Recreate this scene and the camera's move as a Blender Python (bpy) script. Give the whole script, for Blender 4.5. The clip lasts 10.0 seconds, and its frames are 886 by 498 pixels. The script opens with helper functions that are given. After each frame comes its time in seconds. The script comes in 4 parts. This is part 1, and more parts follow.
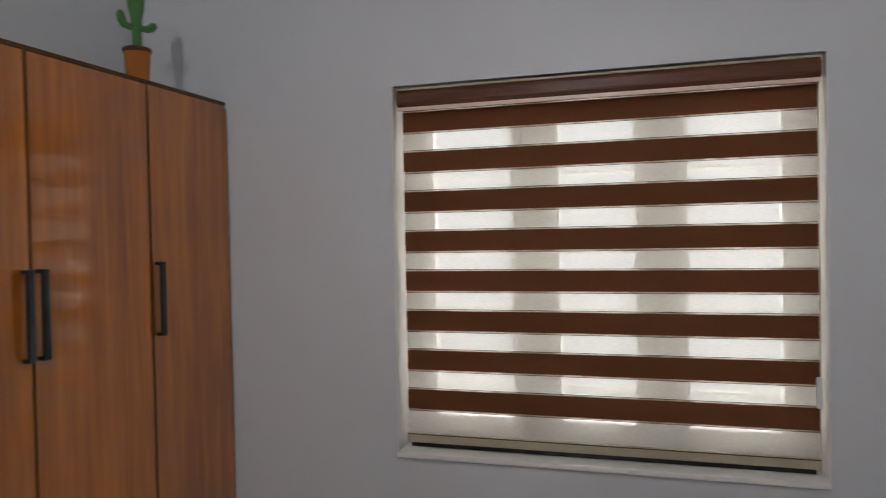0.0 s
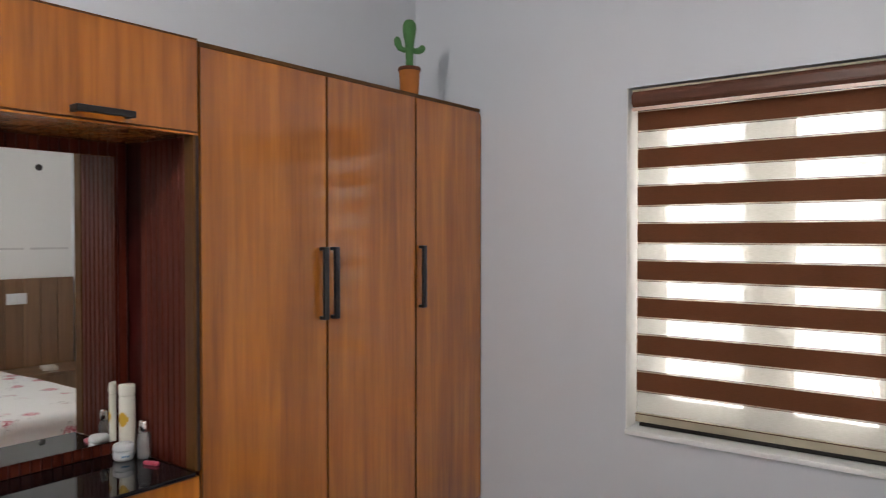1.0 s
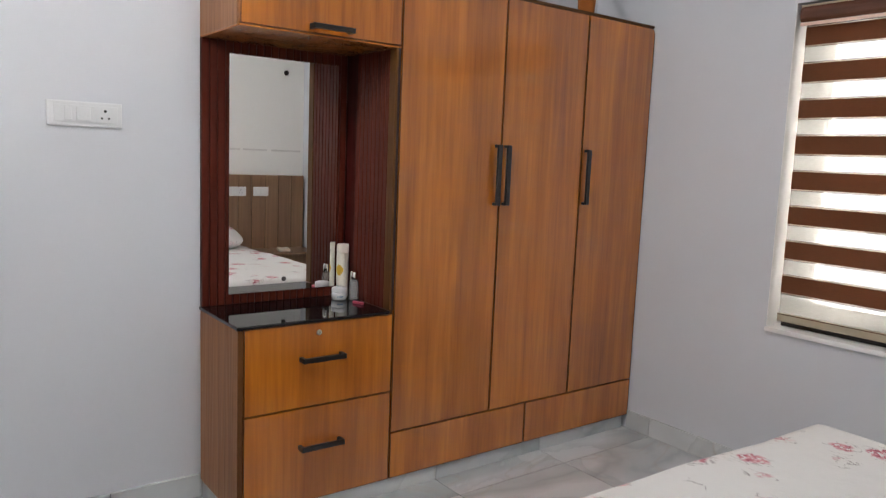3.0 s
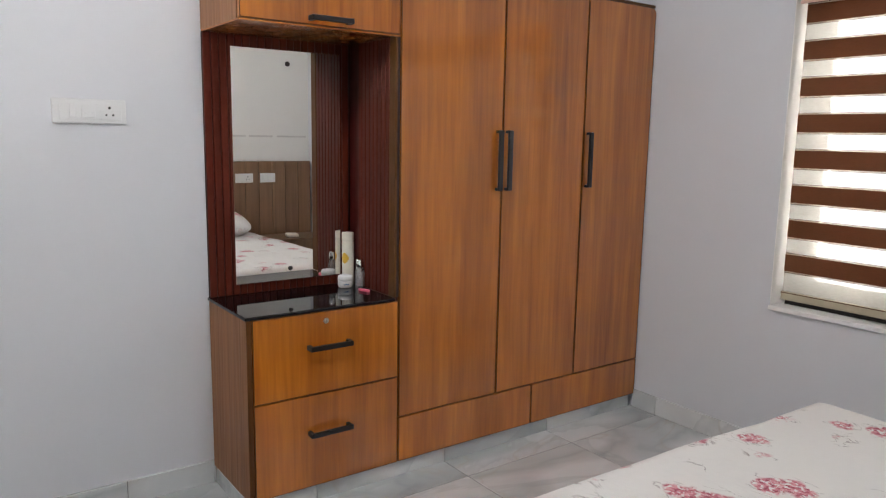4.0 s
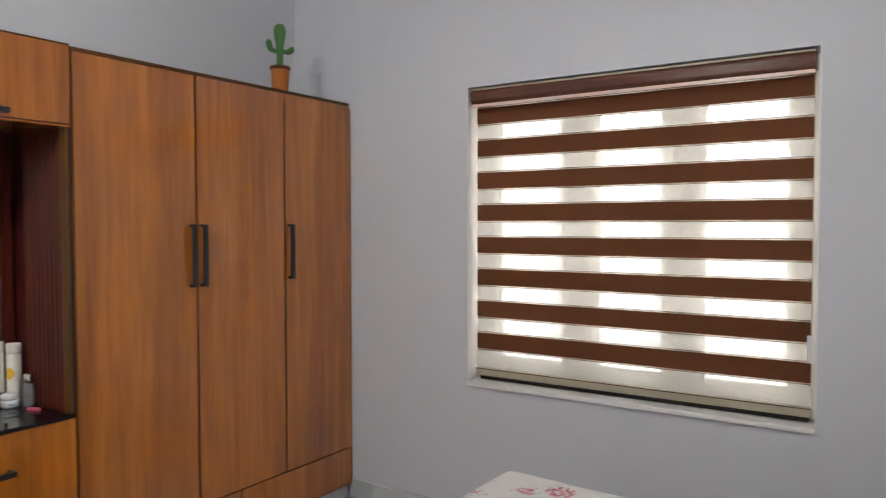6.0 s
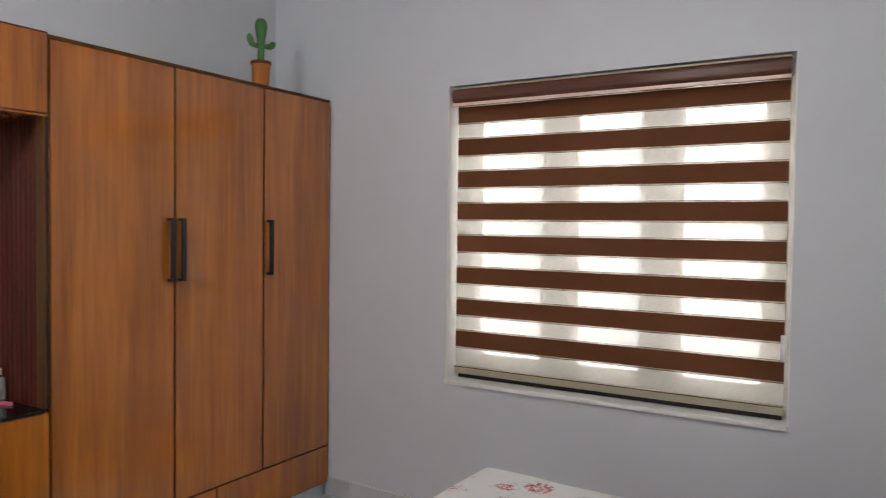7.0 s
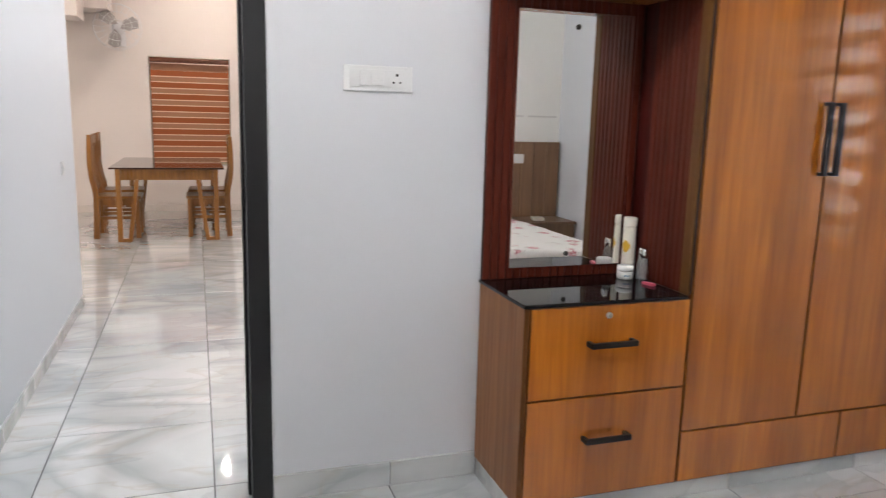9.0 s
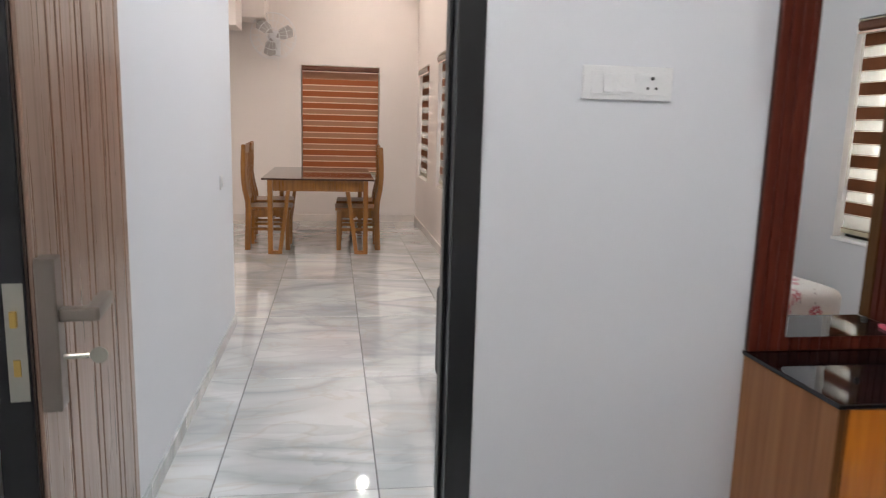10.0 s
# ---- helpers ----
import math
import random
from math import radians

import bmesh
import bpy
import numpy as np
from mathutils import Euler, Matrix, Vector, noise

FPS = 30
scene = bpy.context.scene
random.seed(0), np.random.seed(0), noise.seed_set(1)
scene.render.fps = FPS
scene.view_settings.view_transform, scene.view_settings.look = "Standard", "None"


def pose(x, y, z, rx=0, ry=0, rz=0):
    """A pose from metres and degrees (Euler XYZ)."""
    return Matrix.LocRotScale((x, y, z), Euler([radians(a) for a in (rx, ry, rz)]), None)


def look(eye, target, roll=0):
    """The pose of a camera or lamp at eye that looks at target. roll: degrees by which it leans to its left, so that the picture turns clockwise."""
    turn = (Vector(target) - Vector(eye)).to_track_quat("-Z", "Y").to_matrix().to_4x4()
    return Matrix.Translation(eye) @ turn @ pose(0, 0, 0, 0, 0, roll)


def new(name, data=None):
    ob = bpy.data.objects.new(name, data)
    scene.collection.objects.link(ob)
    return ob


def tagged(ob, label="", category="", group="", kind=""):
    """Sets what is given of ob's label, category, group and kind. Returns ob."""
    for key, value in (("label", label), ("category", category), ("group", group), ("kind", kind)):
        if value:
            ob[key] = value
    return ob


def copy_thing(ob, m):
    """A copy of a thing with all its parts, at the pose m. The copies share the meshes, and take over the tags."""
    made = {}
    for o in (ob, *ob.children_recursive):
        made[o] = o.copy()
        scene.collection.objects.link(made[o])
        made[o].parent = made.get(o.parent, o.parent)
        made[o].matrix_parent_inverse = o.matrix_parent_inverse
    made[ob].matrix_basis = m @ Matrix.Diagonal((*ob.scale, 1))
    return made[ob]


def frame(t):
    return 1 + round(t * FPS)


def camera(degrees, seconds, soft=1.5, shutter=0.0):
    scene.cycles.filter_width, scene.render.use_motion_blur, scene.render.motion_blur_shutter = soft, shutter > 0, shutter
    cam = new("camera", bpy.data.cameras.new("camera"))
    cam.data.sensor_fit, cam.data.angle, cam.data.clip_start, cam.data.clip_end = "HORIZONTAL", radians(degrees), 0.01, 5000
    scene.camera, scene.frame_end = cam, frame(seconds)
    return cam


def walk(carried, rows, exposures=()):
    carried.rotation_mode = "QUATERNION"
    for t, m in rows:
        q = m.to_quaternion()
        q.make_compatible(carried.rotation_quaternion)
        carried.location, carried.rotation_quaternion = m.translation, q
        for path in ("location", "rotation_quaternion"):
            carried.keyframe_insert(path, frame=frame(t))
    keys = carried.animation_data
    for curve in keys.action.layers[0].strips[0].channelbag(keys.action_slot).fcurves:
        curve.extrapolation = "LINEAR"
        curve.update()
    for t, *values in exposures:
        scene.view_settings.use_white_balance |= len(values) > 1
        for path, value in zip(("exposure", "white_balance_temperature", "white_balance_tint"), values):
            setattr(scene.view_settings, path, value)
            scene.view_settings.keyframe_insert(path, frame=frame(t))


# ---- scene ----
cam = camera(62.6, 10.0, soft=1.1, shutter=0.25)
PATH = [
    (0, (1.659, -2.51, 1.485), (1.071, -0.599, 1.444), -1.1),
    (0.5, (1.685, -2.685, 1.482), (0.785, -0.899, 1.446), -0.4),
    (1, (1.879, -2.72, 1.45), (0.66, -1.135, 1.413), -0.0),
    (1.5, (1.989, -2.81, 1.467), (0.591, -1.38, 1.423), 0.2),
    (2, (2.177, -2.937, 1.435), (0.668, -1.625, 1.388), 0.6),
    (2.5, (2.274, -2.997, 1.377), (0.715, -1.748, 1.27), 1.5),
    (3, (2.328, -2.966, 1.347), (0.738, -1.778, 1.099), 2.3),
    (3.2, (2.34, -2.965, 1.346), (0.75, -1.791, 1.04), 2.4),
    (3.5, (2.345, -2.964, 1.354), (0.753, -1.807, 1.0), 2.1),
    (3.75, (2.354, -2.962, 1.369), (0.758, -1.808, 1.022), 1.5),
    (4.0, (2.363, -2.961, 1.383), (0.764, -1.799, 1.076), 1.0),
    (4.3, (2.368, -2.96, 1.391), (0.775, -1.773, 1.158), 0.7),
    (4.5, (2.37, -2.954, 1.389), (0.787, -1.745, 1.211), 0.2),
    (5, (2.363, -2.949, 1.382), (0.87, -1.621, 1.295), -0.1),
    (5.5, (2.418, -2.893, 1.409), (1.087, -1.403, 1.336), -0.2),
    (6, (2.446, -2.852, 1.413), (1.347, -1.183, 1.342), -0.1),
    (6.2, (2.477, -2.817, 1.398), (1.449, -1.102, 1.335), -0.0),
    (6.45, (2.469, -2.826, 1.397), (1.501, -1.076, 1.342), 0.1),
    (6.7, (2.449, -2.846, 1.394), (1.484, -1.095, 1.342), 0.3),
    (7.0, (2.425, -2.873, 1.391), (1.387, -1.164, 1.328), 0.7),
    (7.3, (2.413, -2.885, 1.389), (1.23, -1.274, 1.295), 0.8),
    (7.5, (2.378, -2.923, 1.394), (1.081, -1.405, 1.271), 1.2),
    (8, (2.314, -3.004, 1.369), (0.749, -1.776, 1.158), 1.5),
    (8.5, (2.237, -3.06, 1.325), (0.484, -2.144, 1.029), 1.5),
    (9, (2.01, -3.031, 1.326), (0.146, -2.4, 0.97), 1.5),
    (9.5, (1.701, -3.061, 1.32), (-0.221, -2.635, 0.968), 1.8),
    (10, (1.369, -3.175, 1.34), (-0.578, -2.878, 0.995), 1.6),
]
walk(cam, [(t, look(eye, target, roll)) for t, eye, target, roll in PATH],
     [(0, -0.46, 6500, 10), (0.5, -0.06, 6500, 10), (1, 0.28, 6500, 10), (1.5, 0.38, 6450, 10), (2, 0.42, 6400, 10), (3, 0.42, 6450, 10), (5, 0.36, 6500, 10), (6.2, 0.18, 6500, 10), (7.5, 0.06, 6500, 10), (8.0, 0.45, 6350, 10), (8.5, 0.52, 6450, 10), (9, 0.62, 6500, 10), (9.5, 0.6, 6500, 10), (10, 0.34, 6500, 10)])

# ---- light and exposure ----
world = bpy.data.worlds.new("world")
scene.world = world
world.use_nodes = True
wn = world.node_tree
sky = wn.nodes.new("ShaderNodeTexSky")
sky.sky_type, sky.sun_disc = "NISHITA", False
sky.sun_elevation, sky.sun_rotation = radians(48), radians(200)
wn.links.new(sky.outputs[0], wn.nodes["Background"].inputs["Color"])
wn.nodes["Background"].inputs["Strength"].default_value = 0.12


def lamp(name, m, kind, energy, colour=(1, 1, 1), **settings):
    data = bpy.data.lights.new(name, kind)
    data.energy, data.color = energy, colour
    ob = new(name, data)
    ob.matrix_world = m
    return ob


SUN = lamp("sun", look((6, -12, 14), (0, 0, 0)), "SUN", 2.0, (1.0, 0.95, 0.88))
SUN.data.angle = radians(0.6)


def window_light(x, y, z, rz, width, height, energy, colour):
    """Daylight standing in the opening behind a window's panes."""
    ob = lamp("window_daylight", pose(x, y, z, -90, 0, rz), "AREA", energy, colour)
    ob.data.shape, ob.data.size, ob.data.size_y = "RECTANGLE", width, height
    return ob


window_light(1.416, 0.33, 1.35, 0, 1.7, 1.55, 68, (1.0, 0.97, 0.925))
window_light(-7.55, -1.78, 1.32, 0, 1.0, 1.35, 5, (1.0, 0.98, 0.95))
window_light(-5.75, -1.78, 1.35, 0, 1.15, 1.35, 5, (1.0, 0.98, 0.95))

# ---- materials ----


def material(name):
    m = bpy.data.materials.new(name)
    m.use_nodes = True
    return m, m.node_tree, m.node_tree.nodes["Principled BSDF"]


def node(t, kind, **values):
    n = t.nodes.new(kind)
    for key, v in values.items():
        if key in n.inputs:
            n.inputs[key].default_value = v
    return n


def coords(t, scale=(1, 1, 1)):
    tc = t.nodes.new("ShaderNodeTexCoord")
    mp = t.nodes.new("ShaderNodeMapping")
    mp.inputs["Scale"].default_value = scale
    t.links.new(tc.outputs["Object"], mp.inputs["Vector"])
    return mp.outputs["Vector"]


def noise_tex(t, vec, scale, detail=4, rough=0.55, distortion=0.0):
    n = node(t, "ShaderNodeTexNoise", Scale=scale, Detail=detail, Roughness=rough, Distortion=distortion)
    t.links.new(vec, n.inputs["Vector"])
    return n.outputs["Fac"]


def ramp(t, fac, stops):
    r = t.nodes.new("ShaderNodeValToRGB")
    e = r.color_ramp.elements
    while len(e) < len(stops):
        e.new(0.5)
    for el, (p, c) in zip(e, stops):
        el.position, el.color = p, (*c, 1)
    t.links.new(fac, r.inputs["Fac"])
    return r.outputs["Color"]


def mix(t, fac, a, b, blend="MIX"):
    n = t.nodes.new("ShaderNodeMix")
    n.data_type, n.blend_type = "RGBA", blend
    for sock, v in ((n.inputs[0], fac), (n.inputs[6], a), (n.inputs[7], b)):
        if isinstance(v, bpy.types.NodeSocket):
            t.links.new(v, sock)
        else:
            sock.default_value = v if isinstance(v, float) else (*v, 1)
    return n.outputs[2]


def bump(t, bsdf, height, strength, distance=0.002):
    b = node(t, "ShaderNodeBump", Strength=strength, Distance=distance)
    t.links.new(height, b.inputs["Height"])
    t.links.new(b.outputs["Normal"], bsdf.inputs["Normal"])


def plain(name, colour, rough=0.5, metal=0.0, spread=0.08, scale=12, relief=0.1, coat=0.0):
    """A paint, metal or plastic with faint mottling in colour, gloss and relief."""
    m, t, b = material(name)
    v = coords(t)
    n1, n2 = noise_tex(t, v, scale), noise_tex(t, v, scale * 9)
    lo, hi = tuple(c * (1 - spread) for c in colour), tuple(min(1, c * (1 + spread)) for c in colour)
    t.links.new(ramp(t, n1, [(0.3, lo), (0.7, hi)]), b.inputs["Base Color"])
    wear = 0.15 if relief else 0.02
    t.links.new(ramp(t, n2, [(0.3, (rough * (1 - wear),) * 3), (0.7, (min(1, rough * (1 + wear)),) * 3)]), b.inputs["Roughness"])
    b.inputs["Metallic"].default_value, b.inputs["Coat Weight"].default_value = metal, coat
    if relief:
        bump(t, b, n2, relief)
    return m


def wood(name, dark, mid, light, rough=0.3, grain=(10, 10, 0.5), coat=0.25, relief=0.06, shift=0.25, spec=0.5, detail=5, streak=0.5, polish=0.11, fine=0.4, gloss=1.55):
    """Laminate or timber with long grain, broad bands and fine pores; each piece a little its own."""
    m, t, b = material(name)
    tc = t.nodes.new("ShaderNodeTexCoord")
    info = t.nodes.new("ShaderNodeObjectInfo")
    off = node(t, "ShaderNodeVectorMath")
    off.operation = "SCALE"
    off.inputs[0].default_value = (3.1, 2.3, 1.7)
    t.links.new(info.outputs["Random"], off.inputs["Scale"])
    add = node(t, "ShaderNodeVectorMath")
    t.links.new(tc.outputs["Object"], add.inputs[0])
    t.links.new(off.outputs[0], add.inputs[1])

    def scaled(s):
        mp = t.nodes.new("ShaderNodeMapping")
        mp.inputs["Scale"].default_value = s
        t.links.new(add.outputs[0], mp.inputs["Vector"])
        return mp.outputs["Vector"]

    broad = noise_tex(t, scaled(tuple(g * 0.55 for g in grain)), 1.0, 3, 0.5, 0.3)
    lines = noise_tex(t, scaled(grain), 2.4, detail, 0.6, 0.6)
    fibre = noise_tex(t, scaled((grain[0] * 3, grain[1] * 3, grain[2] * 1.6)), 1.0, 4, 0.55, 0.8)
    pores = noise_tex(t, scaled((grain[0] * 9, grain[1] * 9, grain[2] * 6)), 1.0, 3)
    c1 = ramp(t, broad, [(0.32, dark), (0.5, mid), (0.68, light)])
    c2 = ramp(t, lines, [(0.3, dark), (0.55, mid), (0.75, light)])
    c = mix(t, streak, c1, c2)
    c = mix(t, fine, c, ramp(t, fibre, [(0.36, dark), (0.5, mid), (0.64, light)]))
    c = mix(t, 0.1, c, ramp(t, pores, [(0.35, tuple(x * 0.45 for x in dark)), (0.6, light)]))
    tint = ramp(t, info.outputs["Random"], [(0, (1 - shift * 0.5,) * 3), (1, (1.0,) * 3)])
    t.links.new(mix(t, 1.0, c, tint, "MULTIPLY"), b.inputs["Base Color"])
    t.links.new(ramp(t, pores, [(0.3, (rough * 1.2,) * 3), (0.7, (rough * 0.85,) * 3)]), b.inputs["Roughness"])
    b.inputs["Specular IOR Level"].default_value = spec
    b.inputs["Coat Weight"].default_value, b.inputs["Coat Roughness"].default_value = coat, polish
    b.inputs["Coat IOR"].default_value = gloss
    bump(t, b, pores, relief, 0.001)
    return m


def marble(name):
    """Polished porcelain tile, white with drifting grey and ochre veins, turned anew on each tile."""
    m, t, b = material(name)
    tc = t.nodes.new("ShaderNodeTexCoord")
    info = t.nodes.new("ShaderNodeObjectInfo")
    off = node(t, "ShaderNodeVectorMath")
    off.operation = "SCALE"
    off.inputs[0].default_value = (17.0, 11.0, 5.0)
    t.links.new(info.outputs["Random"], off.inputs["Scale"])
    add = node(t, "ShaderNodeVectorMath")
    t.links.new(tc.outputs["Object"], add.inputs[0])
    t.links.new(off.outputs[0], add.inputs[1])
    mp = t.nodes.new("ShaderNodeMapping")
    mp.inputs["Scale"].default_value = (1.7, 0.8, 1.2)
    mp.inputs["Rotation"].default_value = (0, 0, 0.25)
    t.links.new(add.outputs[0], mp.inputs["Vector"])
    v = mp.outputs["Vector"]
    cloud = noise_tex(t, v, 0.9, 4, 0.5, 0.6)
    vein = noise_tex(t, v, 0.95, 4, 0.45, 0.9)
    fine = noise_tex(t, v, 1.7, 4, 0.5, 1.0)
    c = ramp(t, cloud, [(0.3, (0.52, 0.55, 0.56)), (0.46, (0.66, 0.68, 0.69)), (0.62, (0.73, 0.74, 0.74))])
    vmask = ramp(t, vein, [(0.4, (0, 0, 0)), (0.49, (0.62,) * 3), (0.51, (0.45,) * 3), (0.66, (0, 0, 0))])
    c = mix(t, vmask, c, (0.33, 0.36, 0.37))
    omask = ramp(t, fine, [(0.475, (0, 0, 0)), (0.5, (0.3,) * 3), (0.525, (0, 0, 0))])
    c = mix(t, omask, c, (0.5, 0.43, 0.34))
    edge = noise_tex(t, v, 0.8, 5, 0.5, 1.7)
    emask = ramp(t, edge, [(0.488, (0, 0, 0)), (0.5, (0.22,) * 3), (0.53, (0.12,) * 3), (0.6, (0, 0, 0))])
    c = mix(t, emask, c, (0.27, 0.3, 0.31))
    t.links.new(c, b.inputs["Base Color"])
    b.inputs["Roughness"].default_value = 0.05
    b.inputs["Specular IOR Level"].default_value = 0.72
    b.inputs["Coat Weight"].default_value, b.inputs["Coat Roughness"].default_value = 0.7, 0.02
    return m


def wall_paint(name, colour):
    m, t, b = material(name)
    v = coords(t)
    big, fine = noise_tex(t, v, 0.9, 4), noise_tex(t, v, 90, 3)
    t.links.new(ramp(t, big, [(0.25, tuple(c * 0.95 for c in colour)), (0.75, colour)]), b.inputs["Base Color"])
    t.links.new(ramp(t, big, [(0.3, (0.42,) * 3), (0.7, (0.58,) * 3)]), b.inputs["Roughness"])
    bump(t, b, fine, 0.12, 0.0015)
    return m


def cloth(name, colour, through_light, rough=0.8, clear=0.0, weave=900):
    """Woven fabric that passes some light; clear: the open share of its mesh."""
    m, t, b = material(name)
    v = coords(t)
    w = noise_tex(t, coords(t, (1, 1, 12)), weave * 0.05, 3)
    col = ramp(t, w, [(0.3, tuple(c * 0.82 for c in colour)), (0.7, colour)])
    t.links.new(col, b.inputs["Base Color"])
    b.inputs["Roughness"].default_value = rough
    b.inputs["Specular IOR Level"].default_value = 0.2
    tr = t.nodes.new("ShaderNodeBsdfTranslucent")
    t.links.new(col, tr.inputs["Color"])
    mx = node(t, "ShaderNodeMixShader", Fac=through_light)
    t.links.new(b.outputs[0], mx.inputs[1])
    t.links.new(tr.outputs[0], mx.inputs[2])
    out = mx.outputs[0]
    if clear:
        tp = t.nodes.new("ShaderNodeBsdfTransparent")
        m2 = node(t, "ShaderNodeMixShader", Fac=clear)
        t.links.new(out, m2.inputs[1])
        t.links.new(tp.outputs[0], m2.inputs[2])
        out = m2.outputs[0]
    t.links.new(out, t.nodes["Material Output"].inputs["Surface"])
    return m


def floral(name):
    """White cotton printed with loose pink blossoms and thin grey-brown twigs."""
    m, t, b = material(name)
    v = coords(t)
    cell = node(t, "ShaderNodeTexVoronoi", Scale=6.2, Randomness=0.95)
    t.links.new(v, cell.inputs["Vector"])
    ragged = t.nodes.new("ShaderNodeMath")
    ragged.operation = "MULTIPLY_ADD"
    ragged.inputs[1].default_value = 0.55
    t.links.new(noise_tex(t, v, 13, 3), ragged.inputs[0])
    t.links.new(cell.outputs["Distance"], ragged.inputs[2])
    petals = noise_tex(t, v, 75, 2, 0.5, 0.3)
    inside = ramp(t, ragged.outputs[0], [(0.52, (1, 1, 1)), (0.59, (0, 0, 0))])
    dots = ramp(t, petals, [(0.4, (0, 0, 0)), (0.47, (1, 1, 1))])
    mask = mix(t, 1.0, inside, dots, "MULTIPLY")
    pink = ramp(t, noise_tex(t, v, 80, 2), [(0.35, (0.3, 0.05, 0.085)), (0.5, (0.52, 0.17, 0.21)), (0.65, (0.66, 0.36, 0.38))])
    twig = noise_tex(t, coords(t, (1.0, 1.8, 1)), 6.5, 3, 0.5, 1.5)
    near = ramp(t, ragged.outputs[0], [(0.53, (0, 0, 0)), (0.59, (1, 1, 1)), (0.66, (1, 1, 1)), (0.72, (0, 0, 0))])
    line = ramp(t, twig, [(0.482, (0, 0, 0)), (0.5, (1, 1, 1)), (0.518, (0, 0, 0))])
    base = mix(t, mix(t, 1.0, near, line, "MULTIPLY"), (0.69, 0.67, 0.65), (0.3, 0.27, 0.26))
    t.links.new(mix(t, mask, base, pink), b.inputs["Base Color"])
    b.inputs["Roughness"].default_value = 0.85
    bump(t, b, noise_tex(t, v, 7, 4), 0.5, 0.02)
    return m


def emitter(name, colour, strength):
    m, t, b = material(name)
    b.inputs["Base Color"].default_value = (0.8, 0.8, 0.8, 1)
    b.inputs["Emission Color"].default_value = (*colour, 1)
    b.inputs["Emission Strength"].default_value = strength
    return m


def thin_glass(name, body):
    """Clear glass that bends little light; body: the share of pale, glossy thickness that shows."""
    m, t, b = material(name)
    b.inputs["Base Color"].default_value = (0.88, 0.9, 0.9, 1)
    b.inputs["Roughness"].default_value = 0.05
    clear = t.nodes.new("ShaderNodeBsdfTransparent")
    clear.inputs["Color"].default_value = (0.96, 0.97, 0.97, 1)
    first_mix = node(t, "ShaderNodeMixShader", Fac=body)
    t.links.new(clear.outputs[0], first_mix.inputs[1])
    t.links.new(b.outputs[0], first_mix.inputs[2])
    gloss = node(t, "ShaderNodeBsdfGlossy", Roughness=0.01)
    fres = node(t, "ShaderNodeFresnel", IOR=1.45)
    last = t.nodes.new("ShaderNodeMixShader")
    t.links.new(fres.outputs[0], last.inputs[0])
    t.links.new(first_mix.outputs[0], last.inputs[1])
    t.links.new(gloss.outputs[0], last.inputs[2])
    t.links.new(last.outputs[0], t.nodes["Material Output"].inputs["Surface"])
    return m


PAINT = wall_paint("pale_grey_paint", (0.68, 0.695, 0.735))
# Off-white wall colour, raised further to make up for weak light there.
PAINT_EAST = wall_paint("brightened_off_white_paint", (0.9, 0.89, 0.85))
PAINT_WARM = wall_paint("cream_paint", (0.8, 0.74, 0.7))
CEILING = wall_paint("ceiling_paint", (0.8, 0.8, 0.8))
TEAK = wood("teak_laminate", (0.2, 0.048, 0.003), (0.43, 0.124, 0.005), (0.65, 0.212, 0.014), 0.42, grain=(8, 8, 0.6), coat=1.0, detail=2.5, streak=0.5, polish=0.13, fine=0.16, spec=0.25, gloss=1.72)
TEAK_SIDE = wood("brown_side_laminate", (0.19, 0.074, 0.026), (0.28, 0.118, 0.044), (0.36, 0.163, 0.066), 0.45, coat=0.0, spec=0.3)
STILE = wood("dark_brown_stile", (0.07, 0.024, 0.006), (0.11, 0.04, 0.01), (0.15, 0.058, 0.016), 0.5, coat=0.0, spec=0.15)
OLIVE = wood("golden_brown_stile", (0.075, 0.028, 0.006), (0.105, 0.042, 0.009), (0.135, 0.057, 0.013), 0.45, coat=0.0, spec=0.2)
EDGE = wood("dark_edge_band", (0.07, 0.02, 0.008), (0.1, 0.03, 0.012), (0.13, 0.045, 0.018), 0.4)
MAROON = wood("maroon_fluted_panel", (0.056, 0.0085, 0.0045), (0.086, 0.0145, 0.0078), (0.118, 0.025, 0.0135), 0.42, coat=0.0, shift=0.1, spec=0.12)
WINE = wood("deep_wine_panel", (0.03, 0.003, 0.002), (0.045, 0.004, 0.003), (0.06, 0.007, 0.005), 0.4, coat=0.0, spec=0.2)
GROOVE = plain("panel_groove", (0.022, 0.005, 0.003), 0.7)
GRANITE = plain("black_granite", (0.006, 0.005, 0.006), 0.03, relief=0.0, scale=60, spread=0.4)
BLACK = plain("black_metal", (0.02, 0.018, 0.018), 0.34, 0.3, relief=0.03)
CHROME = plain("brushed_chrome", (0.47, 0.45, 0.42), 0.28, 1.0, spread=0.03, relief=0.0)
GUNMETAL = plain("dark_grey_metal", (0.1, 0.095, 0.09), 0.3, 0.8)
SATIN = plain("satin_taupe_steel", (0.27, 0.235, 0.21), 0.36, 1.0, spread=0.03, relief=0.0)
STEEL = plain("worn_steel", (0.42, 0.41, 0.36), 0.38, 1.0, spread=0.05, relief=0.0)
BRASS = plain("brass", (0.55, 0.38, 0.12), 0.35, 1.0)
MIRROR = plain("mirror_silver", (0.95, 0.96, 0.95), 0.0, 1.0, spread=0.0, relief=0.0)
WHITE_PLASTIC = plain("white_plastic", (0.73, 0.735, 0.745), 0.3, spread=0.02)
DARK_PLASTIC = plain("dark_hole", (0.02, 0.02, 0.02), 0.6)
FRAME_BLACK = plain("black_door_frame", (0.004, 0.004, 0.006), 0.4, relief=0.0)
